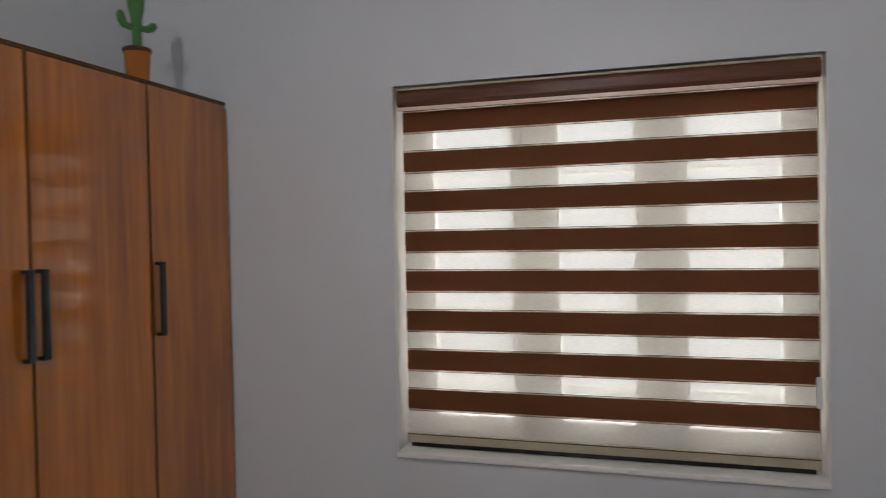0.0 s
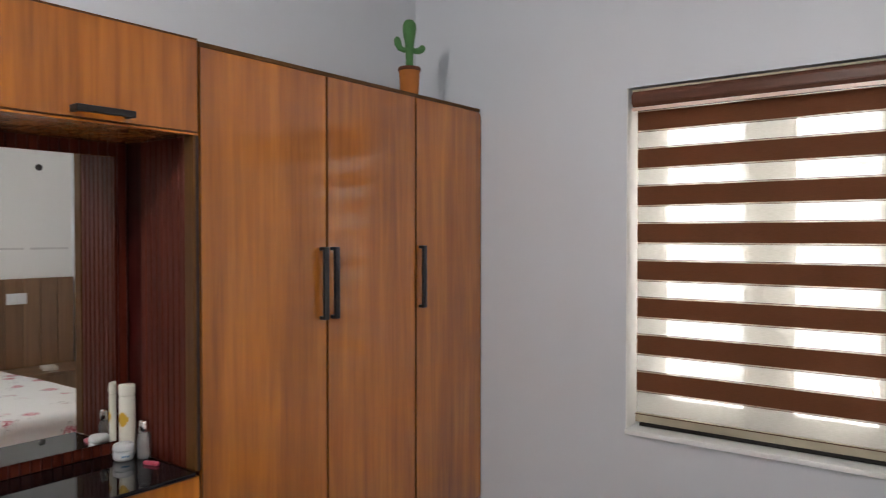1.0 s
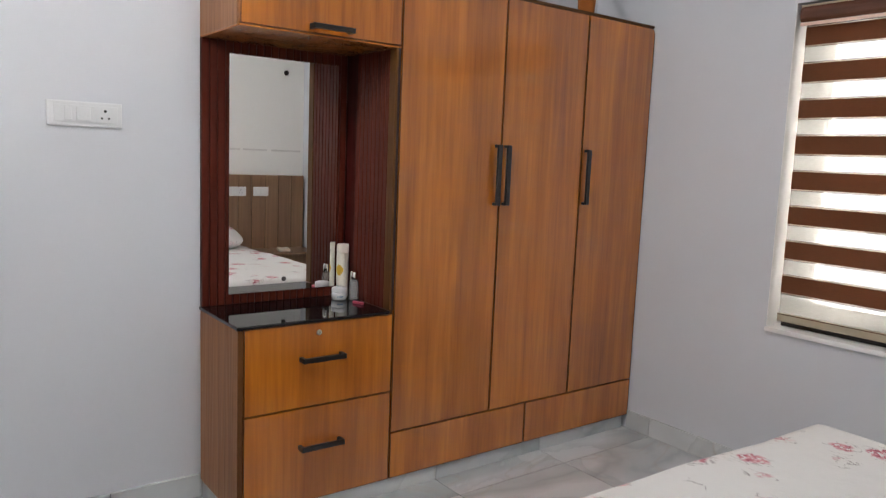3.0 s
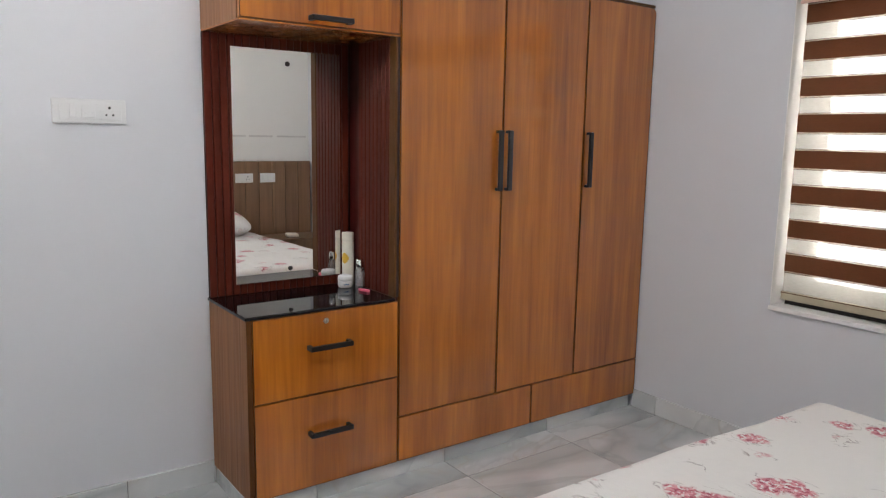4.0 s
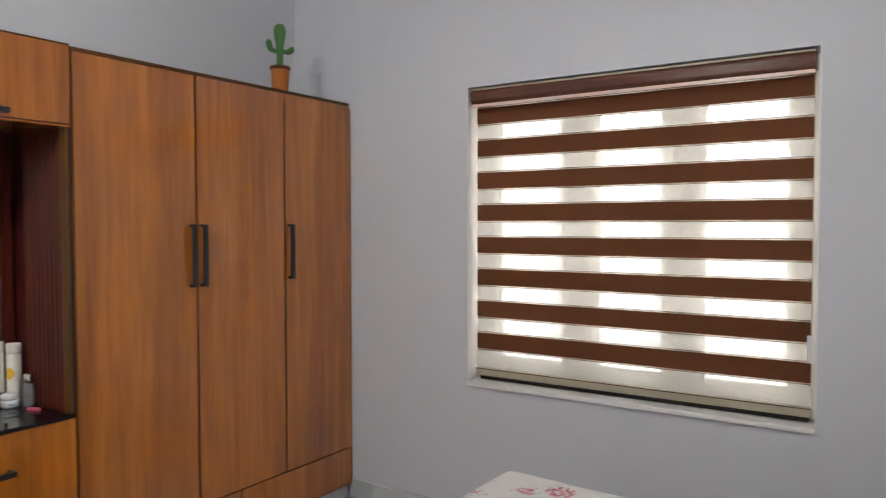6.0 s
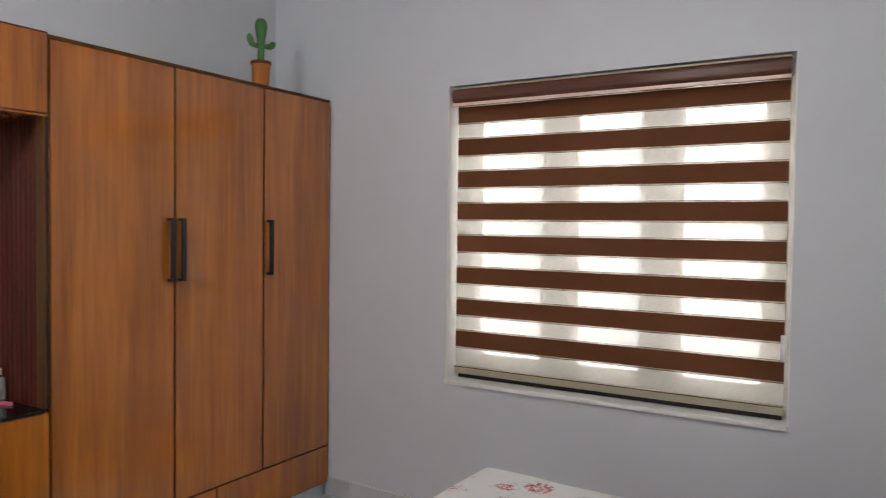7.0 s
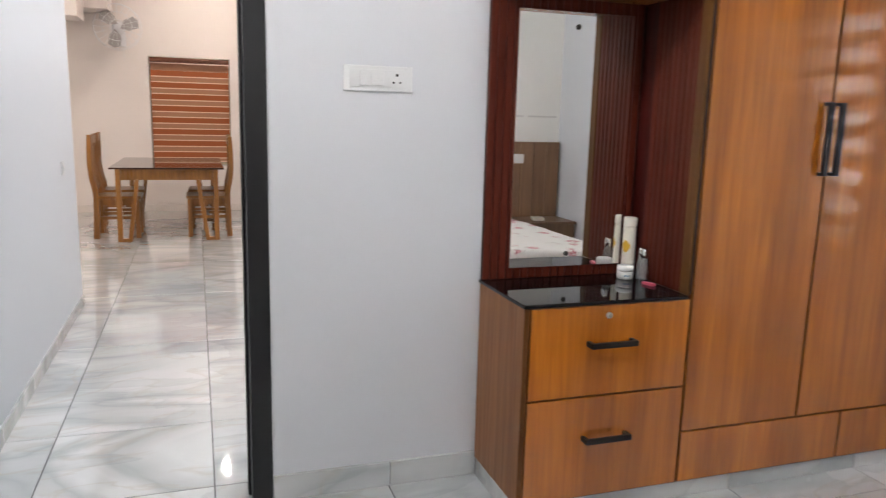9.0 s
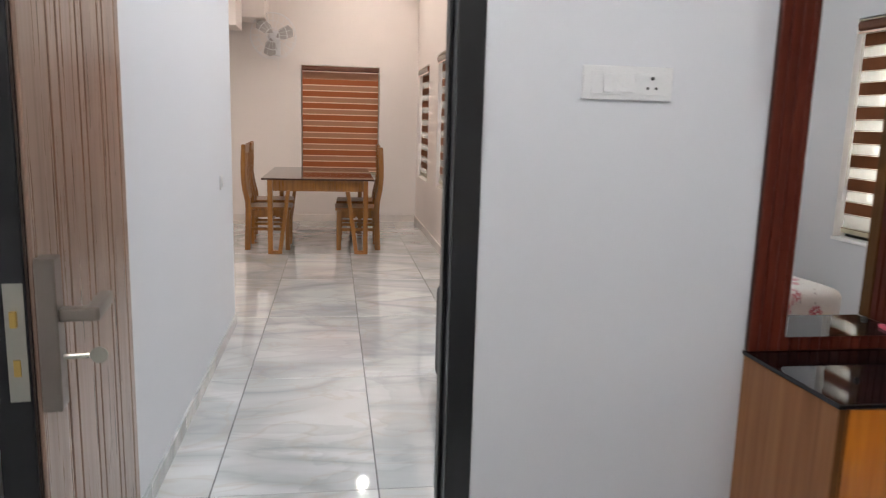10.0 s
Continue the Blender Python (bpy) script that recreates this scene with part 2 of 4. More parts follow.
FAN_GREY = plain("grey_fan_plastic", (0.4, 0.38, 0.37), 0.4)
TILE = marble("polished_marble_tile")
CREAM_TILE = plain("cream_tile", (0.76, 0.7, 0.65), 0.15, spread=0.06, scale=5, relief=0.0)
GROUT = plain("grey_grout", (0.1, 0.1, 0.1), 0.8)
BAND = cloth("brown_blind_fabric", (0.2, 0.075, 0.034), 0.25)
PIPING = cloth("cream_piping", (0.75, 0.62, 0.5), 0.4)
PEACH = cloth("peach_piping", (0.88, 0.6, 0.43), 0.2)
SHEER = cloth("sheer_white_mesh", (0.88, 0.855, 0.8), 0.075, clear=0.66)
LIP = plain("pink_beige_satin", (0.78, 0.56, 0.47), 0.3, spread=0.03)
BEIGE = plain("beige_blind_rail", (0.42, 0.38, 0.28), 0.5)
CASSETTE = wood("brown_cassette", (0.1, 0.036, 0.02), (0.145, 0.055, 0.032), (0.185, 0.074, 0.045), 0.2, grain=(0.8, 14, 14), coat=0.0, spec=0.35)
TERRACOTTA = cloth("terracotta_blind_fabric", (0.42, 0.125, 0.045), 0.12)
TAN = cloth("tan_blind_fabric", (0.47, 0.24, 0.15), 0.15)
UPVC = plain("window_frame_paint", (0.68, 0.66, 0.63), 0.4)
SILL = plain("white_sill_paint", (0.9, 0.89, 0.88), 0.35, spread=0.03)
SHEET = floral("floral_cotton")
GREEN = plain("green_plush", (0.075, 0.2, 0.062), 0.95, relief=0.6, scale=40)
POT = plain("orange_pot", (0.44, 0.135, 0.017), 0.6)
POT_RIM = plain("brown_pot_rim", (0.12, 0.035, 0.012), 0.8, relief=0.5)
LOTION = plain("cream_plastic_bottle", (0.8, 0.76, 0.66), 0.35, spread=0.03)
YELLOW = plain("yellow_print", (0.75, 0.45, 0.04), 0.5)
BLUE = plain("blue_print", (0.05, 0.2, 0.4), 0.5)
PINK = plain("pink_plastic", (0.6, 0.1, 0.16), 0.4)
GLASS = thin_glass("clear_glass", 0.25)
POLISHED = plain("polished_chrome", (0.82, 0.82, 0.8), 0.08, 1.0, spread=0.02, relief=0.0)
PANE = thin_glass("window_pane", 0.0)
DOOR_SKIN = wood("brown_door_skin", (0.19, 0.112, 0.076), (0.27, 0.168, 0.12), (0.34, 0.222, 0.165), 0.3)
DOOR_GROOVE = plain("door_groove", (0.03, 0.015, 0.01), 0.6)
HEADBOARD = wood("walnut_headboard", (0.15, 0.076, 0.036), (0.22, 0.118, 0.058), (0.28, 0.158, 0.08), 0.35)
TEAK_DARK = wood("dark_teak", (0.14, 0.05, 0.007), (0.29, 0.115, 0.019), (0.4, 0.172, 0.032), 0.3)
TABLE_GLASS = plain("polished_table_top", (0.06, 0.03, 0.02), 0.04, relief=0.0)
GREY_FABRIC = plain("grey_upholstery", (0.07, 0.07, 0.072), 0.9, relief=0.5, scale=30)
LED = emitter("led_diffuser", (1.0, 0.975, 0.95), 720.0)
FILL_PANEL = emitter("fill_panel", (0.96, 0.98, 1.0), 46.0)
FILL_HALL = emitter("cool_fill_diffuser", (0.92, 0.97, 1.0), 54.0)
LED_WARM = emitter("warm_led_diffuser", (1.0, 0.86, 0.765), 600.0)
DAYLIGHT = emitter("bright_hazy_daylight", (1.0, 0.985, 0.97), 0.68)
EARTH = plain("sunlit_ground", (0.3, 0.27, 0.2), 0.95)

# ---- makers ----


def thing(name, m, label, category, group="", kind=""):
    ob = new(name)
    ob.empty_display_size = 0.1
    ob.matrix_world = m
    return tagged(ob, label, category, group, kind)


def part(name, bm, mat, parent=None, label="", smooth=False):
    me = bpy.data.meshes.new(name)
    bm.to_mesh(me)
    bm.free()
    me.materials.append(mat)
    if smooth:
        for p in me.polygons:
            p.use_smooth = True
    ob = new(name, me)
    ob.parent = parent
    return tagged(ob, label)


def share(name, me, m, parent):
    ob = new(name, me)
    ob.parent = parent
    ob.matrix_local = m
    return ob


def box(*spans, bevel=0.0, seg=2, bm=None):
    """A box from (x0, x1, y0, y1, z0, z1), added to bm where one is given."""
    x0, x1, y0, y1, z0, z1 = spans
    own = bmesh.new()
    bmesh.ops.create_cube(own, size=1.0)
    for v in own.verts:
        v.co = Vector(((x0 + x1) / 2 + v.co.x * (x1 - x0), (y0 + y1) / 2 + v.co.y * (y1 - y0), (z0 + z1) / 2 + v.co.z * (z1 - z0)))
    if bevel:
        bmesh.ops.bevel(own, geom=list(own.edges), offset=bevel, segments=seg, profile=0.6, affect="EDGES")
    return own if bm is None else joined(bm, own)


def joined(bm, own, m=None):
    if m is not None:
        own.transform(m)
    tmp = bpy.data.meshes.new("tmp")
    own.to_mesh(tmp)
    own.free()
    bm.from_mesh(tmp)
    bpy.data.meshes.remove(tmp)
    return bm


def lathe(profile, n=28, m=None):
    """A turned shape from (radius, height) pairs, about z."""
    bm = bmesh.new()
    rings = []
    for r, z in profile:
        if r < 1e-5:
            rings.append([bm.verts.new((0, 0, z))])
        else:
            rings.append([bm.verts.new((r * math.cos(a), r * math.sin(a), z)) for a in (2 * math.pi * i / n for i in range(n))])
    for a, b in zip(rings, rings[1:]):
        for i in range(n):
            j = (i + 1) % n
            if len(a) == 1 and len(b) > 1:
                bm.faces.new((a[0], b[j], b[i]))
            elif len(b) == 1 and len(a) > 1:
                bm.faces.new((a[i], a[j], b[0]))
            elif len(a) > 1:
                bm.faces.new((a[i], a[j], b[j], b[i]))
    bmesh.ops.recalc_face_normals(bm, faces=bm.faces)
    if m is not None:
        bm.transform(m)
    return bm


def tube(points, radii, n=12):
    """A round limb along points."""
    bm = bmesh.new()
    pts = [Vector(p) for p in points]
    if not hasattr(radii, "__len__"):
        radii = [radii] * len(pts)
    rings = []
    for i, p in enumerate(pts):
        d = (pts[min(i + 1, len(pts) - 1)] - pts[max(i - 1, 0)]).normalized()
        q = d.to_track_quat("Z", "Y")
        rings.append([bm.verts.new(p + q @ Vector((radii[i] * math.cos(a), radii[i] * math.sin(a), 0))) for a in (2 * math.pi * k / n for k in range(n))])
    for a, b in zip(rings, rings[1:]):
        for k in range(n):
            bm.faces.new((a[k], a[(k + 1) % n], b[(k + 1) % n], b[k]))
    bm.faces.new(rings[0][::-1]), bm.faces.new(rings[-1])
    bmesh.ops.recalc_face_normals(bm, faces=bm.faces)
    return bm


def prism(outline, depth, axis="x", bevel=0.0):
    """A flat outline of (u, v) pairs in the plane across axis, given thickness from 0 to depth along it."""
    bm = bmesh.new()
    put = {"x": lambda u, v, w: (w, u, v), "y": lambda u, v, w: (u, w, v), "z": lambda u, v, w: (u, v, w)}[axis]
    a = [bm.verts.new(put(u, v, 0)) for u, v in outline]
    b = [bm.verts.new(put(u, v, depth)) for u, v in outline]
    bm.faces.new(a), bm.faces.new(b[::-1])
    for i in range(len(a)):
        j = (i + 1) % len(a)
        bm.faces.new((a[i], b[i], b[j], a[j]))
    bmesh.ops.recalc_face_normals(bm, faces=bm.faces)
    if bevel:
        bmesh.ops.bevel(bm, geom=list(bm.edges), offset=bevel, segments=2, affect="EDGES")
    return bm


def structure(name, bm, mat, label, category):
    return tagged(part(name, bm, mat), label, category, kind="structure")


def wall_along_x(name, x0, x1, y0, y1, z1, openings, mat, label):
    """A wall along x with openings (x0, x1, z0, z1)."""
    bm, at = bmesh.new(), x0
    for a, b, lo, hi in sorted(openings):
        box(at, a, y0, y1, 0, z1, bm=bm)
        if lo > 0:
            box(a, b, y0, y1, 0, lo, bm=bm)
        box(a, b, y0, y1, hi, z1, bm=bm)
        at = b
    box(at, x1, y0, y1, 0, z1, bm=bm)
    return structure(name, bm, mat, label, "wall")


def wall_along_y(name, y0, y1, x0, x1, z1, openings, mat, label):
    bm, at = bmesh.new(), y0
    for a, b, lo, hi in sorted(openings):
        box(x0, x1, at, a, 0, z1, bm=bm)
        if lo > 0:
            box(x0, x1, a, b, 0, lo, bm=bm)
        box(x0, x1, a, b, hi, z1, bm=bm)
        at = b
    box(x0, x1, at, y1, 0, z1, bm=bm)
    return structure(name, bm, mat, label, "wall")


# ---- the rooms ----
WX, ROOM_H, HALL_H = -0.387, 2.95, 3.3
EAST, SOUTH = 3.14, -3.79
WIN = (0.695, 2.142, 0.678, 2.03)

wall_along_x("wall_north", -0.54, EAST + 0.15, 0.01, 0.2, ROOM_H, [WIN], PAINT, "smooth pale grey painted bedroom wall with a window")
wall_along_y("wall_west", SOUTH, 0.01, -0.54, WX, HALL_H, [(-3.772, -2.82, 0, 2.1)], PAINT, "smooth pale grey painted wall with a doorway")
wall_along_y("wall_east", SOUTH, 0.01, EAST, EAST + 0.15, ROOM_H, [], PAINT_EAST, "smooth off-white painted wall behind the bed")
wall_along_x("wall_south", -0.387, EAST + 0.15, SOUTH - 0.15, SOUTH, ROOM_H, [], PAINT, "smooth pale grey painted bedroom wall")
structure("ceiling_bedroom", box(WX, EAST + 0.15, SOUTH - 0.15, 0.2, ROOM_H, ROOM_H + 0.12), CEILING, "plain white painted bedroom ceiling", "ceiling")

wall_along_x("wall_corridor", -3.38, -0.54, -3.95, -3.808, HALL_H, [], PAINT, "smooth white painted corridor wall with a switch plate")
wall_along_x("wall_hall_north", -8.42, -0.54, -2.098, -1.9, HALL_H, [(-8.05, -7.08, 0.63, 1.98), (-6.33, -5.2, 0.66, 2.02)], PAINT_WARM, "cream painted dining wall with two windows")
wall_along_y("wall_hall_west", -6.6, -2.098, -8.42, -8.27, HALL_H, [(-3.586, -2.591, 0.6, 2.0)], PAINT_WARM, "cream painted far dining wall with a window")
wall_along_x("wall_hall_south", -8.42, -3.2, -6.75, -6.6, HALL_H, [], PAINT_WARM, "cream painted dining wall")
wall_along_y("wall_hall_east", -6.6, -3.95, -3.38, -3.19, HALL_H, [], PAINT_WARM, "cream painted dining wall beside the corridor")
structure("ceiling_hall", box(-8.42, -0.54, -6.75, -1.9, HALL_H, HALL_H + 0.12), CEILING, "plain white painted dining ceiling", "ceiling")
structure("backdrop", box(-24, 24, 3.6, 3.7, -0.6, 9), DAYLIGHT, "bright hazy daylight outside the windows", "backdrop")
ground = structure("ground", box(-60, 60, -60, 60, -0.7, -0.6), EARTH, "dry open ground outside the house", "ground")


def window_unit(name, m, width, height, panes, side=0.06, bar=0.05, base=0.09):
    """Frame, mullions and panes, its lower left front corner at the origin, facing -y."""
    w = thing(name, m, "painted window frame with %d glass panes behind a blind" % panes, "window", kind="structure")
    f, foot, half = side, base, bar
    bm = bmesh.new()
    for s in ((0, width, 0, foot), (0, width, height - 0.06, height)):
        box(s[0], s[1], 0, 0.05, s[2], s[3], bevel=0.004, bm=bm)
    for a in (0, width - f):
        box(a, a + f, 0.0005, 0.0495, foot - 0.001, height - 0.059, bevel=0.004, bm=bm)
    part("window_frame", bm, UPVC, w)
    step = (width - f) / panes
    for i in range(1, panes):
        x = f / 2 + i * step
        part("mullion", box(x - half, x + half, 0.002, 0.048, foot, height - 0.06, bevel=0.004), UPVC, w)
    for i in range(panes):
        x = f / 2 + i * step
        p = part("pane", box(x + 0.03, x + step - 0.03, 0.022, 0.027, foot - 0.01, height - 0.05), PANE, w)
        p.visible_shadow = False
    return w


window_unit("window_1", pose(WIN[0], 0.135, WIN[2]), WIN[1] - WIN[0], WIN[3] - WIN[2], 3, 0.118, 0.09, 0.118)
# Added black strip that fills the gap between blind rail and sill.
structure("dark_gap_strip", box(WIN[0] + 0.03, WIN[1] - 0.03, 0.075, 0.13, WIN[2] + 0.007, WIN[2] + 0.036, bevel=0.003), BLACK, "black strip in the gap under the blind", "window track")
grille = bpy.data.objects["window_1"]
for z, h in ((1.703, 0.02), (1.415, 0.026), (1.2, 0.022), (1.118, 0.02), (0.905, 0.024)):
    part("grille_bar", box(0.06, WIN[1] - WIN[0] - 0.06, 0.056, 0.07, z - h / 2 - WIN[2], z + h / 2 - WIN[2], bevel=0.003), UPVC, grille)
window_unit("window_2", pose(-8.05, -1.97, 0.63), 0.97, 1.35, 2)
window_unit("window_3", pose(-6.33, -1.97, 0.66), 1.13, 1.36, 2)
window_unit("window_4", pose(-8.37, -3.586, 0.6, 0, 0, 90), 0.995, 1.4, 2)
structure("window_sill", box(WIN[0] + 0.001, WIN[1] - 0.001, -0.006, 0.134, WIN[2] - 0.014, WIN[2] + 0.006, bevel=0.004), SILL, "white painted window sill", "sill")


def zebra_blind(m, width, top, bottom, first, pitch, dark, is_open, label):
    """A day and night roller blind facing -y; x from 0 to width, heights from the floor."""
    b = thing("zebra_blind", m, label, "window blind")
    c = part("cassette", prism([(-0.052, top - 0.006), (-0.06, top - 0.02), (-0.058, top - 0.05), (-0.046, top - 0.064), (0.02, top - 0.064), (0.02, top), (-0.045, top)], width, "x", 0.0025), CASSETTE, b, "glossy brown curved head box")
    part("top_strip", box(0, width, -0.054, -0.046, top - 0.004, top + 0.003, bevel=0.001), BEIGE, c)
    part("lower_lip", box(0, width, -0.05, -0.043, top - 0.079, top - 0.0655, bevel=0.002), LIP, c, "pinkish satin lower lip")
    if is_open:
        part("sheer_fabric", box(0.004, width - 0.004, 0.0, 0.0006, bottom + 0.035, top - 0.06), SHEER, b, "see-through white mesh fabric")
    z = first
    while z > bottom + 0.06:
        lo = max(z - dark, bottom + 0.04)
        band = part("band", box(0.004, width - 0.004, -0.0026, -0.0012, lo, z), BAND if is_open else TERRACOTTA, b)
        for zz, mat in ((z + 0.0004, PIPING), (lo - 0.0031, PIPING), (z + 0.0046, EDGE), (lo - 0.0072, EDGE)):
            if is_open:
                part("piping", box(0.004, width - 0.004, -0.0024, -0.0014, zz, zz + 0.0026), mat, band)
        if not is_open:
            foot = max(z - pitch, bottom + 0.036)
            part("cream_line", box(0.004, width - 0.004, -0.0024, -0.001, lo - 0.014, lo - 0.0005), PEACH, b)
            part("pale_band", box(0.004, width - 0.004, -0.0012, 0.0, min(foot + 0.014, lo - 0.02), lo - 0.0145), TAN, b, "tan half of the striped fabric")
            part("cream_line", box(0.004, width - 0.004, -0.0024, -0.001, foot + 0.0005, foot + 0.0135), PEACH, b)
        z -= pitch
    if not is_open:
        part("pale_band", box(0.004, width - 0.004, -0.0012, 0.0, first + 0.001, top - 0.06), TAN, b, "tan half of the striped fabric")
    part("bottom_rail", box(0.002, width - 0.002, -0.011, 0.008, bottom, bottom + 0.036, bevel=0.004), BEIGE, b, "beige flat bottom rail")
    part("rail_line", box(0.002, width - 0.002, -0.0118, -0.0112, bottom + 0.03, bottom + 0.034), EDGE, b)
    part("chain", tube([(width - 0.004, -0.014, top - 0.06), (width - 0.003, -0.015, (top + bottom) / 2), (width - 0.004, -0.014, bottom + 0.2)], 0.0022, 6), BEIGE, b)
    part("chain_clip", box(width - 0.016, width + 0.002, -0.024, -0.012, bottom + 0.2, bottom + 0.3, bevel=0.004), WHITE_PLASTIC, b, "white plastic chain holder")
    return b


# Liners on the opening's sides; the daylight there is put into their white.
bm = bmesh.new()
for s in ((WIN[0] + 0.0005, WIN[0] + 0.0045, WIN[2] + 0.0065, WIN[3] - 0.0005), (WIN[1] - 0.0045, WIN[1] - 0.0005, WIN[2] + 0.0065, WIN[3] - 0.0005)):
    box(s[0], s[1], 0.0105, 0.134, s[2], s[3], bm=bm)
structure("window_reveal", bm, SILL, "sides of the window opening, whitened to stand for daylight", "trim")
zebra_blind(pose(0.718, 0.057, 0), 1.405, 2.016, 0.708, 1.938, 0.1475, 0.0725, True, "brown and white striped zebra blind, half open, daylight behind")
zebra_blind(pose(-8.03, -2.06, 0), 0.93, 1.96, 0.66, 1.88, 0.15, 0.075, True, "brown and white striped zebra blind in the dining wall")
zebra_blind(pose(-6.31, -2.06, 0), 1.09, 2.0, 0.69, 1.92, 0.15, 0.075, True, "brown and white striped zebra blind in the dining wall")
zebra_blind(pose(-8.29, -3.575, 0, 0, 0, 90), 0.973, 1.99, 0.62, 1.825, 0.149, 0.066, False, "terracotta and tan striped zebra blind, fully closed")

# ---- fitted wardrobe with dressing niche ----
LEFT, SEAM1, SEAM2, SEAM3, TOP, BASE = -2.075, -1.453, -0.943, -0.457, 2.017, 0.067


def bar_handle(parent, centre, length, upright, reach=0.04):
    """A flat black pull: a bar on two posts."""
    y, z = centre
    h = length / 2
    bm = bmesh.new()
    if upright:
        box(reach - 0.010, reach, y - 0.0115, y + 0.0115, z - h, z + h, bevel=0.002, bm=bm)
        for s in (z - h, z + h - 0.012):
            box(0, reach - 0.004, y - 0.011, y + 0.011, s, s + 0.012, bevel=0.0015, bm=bm)
    else:
        box(reach - 0.012, reach, y - h, y + h, z - 0.009, z + 0.009, bevel=0.002, bm=bm)
        for s in (y - h, y + h - 0.013):
            box(0, reach - 0.004, s, s + 0.013, z - 0.0085, z + 0.0085, bevel=0.0015, bm=bm)
    return part("handle", bm, BLACK, parent, "matt black bar handle")


def banded(panel, y0, y1, z0, z1):
    """Dark brown edge banding that shows along the sides and foot of a front."""
    for a, b, lo, hi in ((y0 + 0.0004, y0 + 0.0034, z0 + 0.003, z1), (y1 - 0.0034, y1 - 0.0004, z0 + 0.003, z1), (y0 + 0.0004, y1 - 0.0004, z0 + 0.0004, z0 + 0.0026)):
        part("edge_band", box(-0.004, 0.0006, a, b, lo, hi), STILE, panel)
    return panel


def front(name, parent, y0, y1, z0, z1, mat=TEAK, rounded=False):
    """A door or drawer front with dark edge banding, its face at x = 0."""
    gap = 0.0024
    if not rounded:
        return banded(part(name, box(-0.018, 0.0, y0 + gap, y1 - gap, z0 + gap, z1 - gap, bevel=0.0022), mat, parent), y0 + gap, y1 - gap, z0 + gap, z1 - gap)
    r = 0.022
    corner = [(y1 - gap - r + r * math.sin(a), z1 - gap - r + r * math.cos(a)) for a in (math.pi / 12 * k for k in range(7))]
    bm = prism([(y0 + gap, z0 + gap), (y0 + gap, z1 - gap)] + corner + [(y1 - gap, z0 + gap)], 0.018, "x", 0.0018)
    bm.transform(pose(-0.018, 0, 0))
    return banded(part(name, bm, mat, parent), y0 + gap, y1 - gap, z0 + gap, z1 - gap - r)


wardrobe = thing("wardrobe", pose(0, 0, 0), "teak laminate three-door fitted wardrobe with black handles", "wardrobe")
part("body", box(WX + 0.003, -0.0205, SEAM1, 0.006, BASE, TOP - 0.011), EDGE, wardrobe)
part("top_panel", box(WX + 0.003, -0.001, SEAM1 + 0.0005, 0.0, TOP - 0.0105, TOP + 0.004, bevel=0.002), OLIVE, wardrobe)
door_spans = ((SEAM1, SEAM2), (SEAM2, SEAM3), (SEAM3, 0.007))
for (a, b), hy in zip(door_spans, (-0.969, -0.918, -0.429)):
    d = front("door", wardrobe, a, b, 0.258, TOP - 0.009, rounded=b > 0)
    bar_handle(d, (hy, 1.284), 0.252, True, 0.028)
for a, b in ((SEAM1, -0.7265), (-0.7265, 0.007)):
    front("plinth_drawer", wardrobe, a, b, BASE, 0.258)

dresser = thing("dressing_unit", pose(0, 0, 0), "teak laminate dressing unit with mirror niche and two drawers", "dresser")
part("lower_body", box(WX + 0.003, -0.0205, LEFT + 0.02, SEAM1 - 0.001, BASE, 0.7405), EDGE, dresser)
part("side_panel", box(WX + 0.003, -0.002, LEFT, LEFT + 0.0185, BASE, 0.7405, bevel=0.0015), TEAK_SIDE, dresser, "greyer brown laminate side")
part("edge_band", box(-0.0018, 0.0006, LEFT + 0.0002, LEFT + 0.0183, BASE, 0.7404), STILE, dresser, "dark brown edge band")
for z0, z1, hz in ((0.428, 0.7405, 0.612), (BASE, 0.428, 0.283)):
    d = front("drawer_front", dresser, LEFT + 0.019, SEAM1 - 0.001, z0, z1)
    bar_handle(d, (-1.762, hz), 0.172, False)
    if z0 > 0.4:
        lk = part("lock", lathe([(0, 0.006), (0.009, 0.006), (0.0105, 0.003), (0.0105, 0)], 20, pose(0.0, -1.771, 0.703, 0, 90, 0)), CHROME, d, "small round chrome lock", True)
        part("keyhole", box(0.0055, 0.0068, -1.7722, -1.7698, 0.699, 0.707), DARK_PLASTIC, lk)
part("counter_top", box(WX + 0.003, 0.006, LEFT - 0.006, SEAM1 - 0.022, 0.742, 0.7535, bevel=0.002), GRANITE, dresser, "polished black granite top")

upper = part("upper_cabinet", box(WX + 0.003, -0.0205, LEFT + 0.0005, SEAM1 - 0.001, 1.75, TOP + 0.006), TEAK_SIDE, dresser)
part("bottom_board", box(WX + 0.003, -0.001, LEFT + 0.001, SEAM1 - 0.0012, 1.7438, 1.7495, bevel=0.0015), TEAK, dresser, "glossy reddish underside board")
d = front("flap_door", dresser, LEFT + 0.001, SEAM1 - 0.001, 1.75, TOP + 0.007)
bar_handle(d, (-1.75, 1.773), 0.158, False)
part("cabinet_top", box(WX + 0.003, -0.004, LEFT + 0.001, SEAM1 - 0.0015, TOP + 0.0065, TOP + 0.011), STILE, dresser)

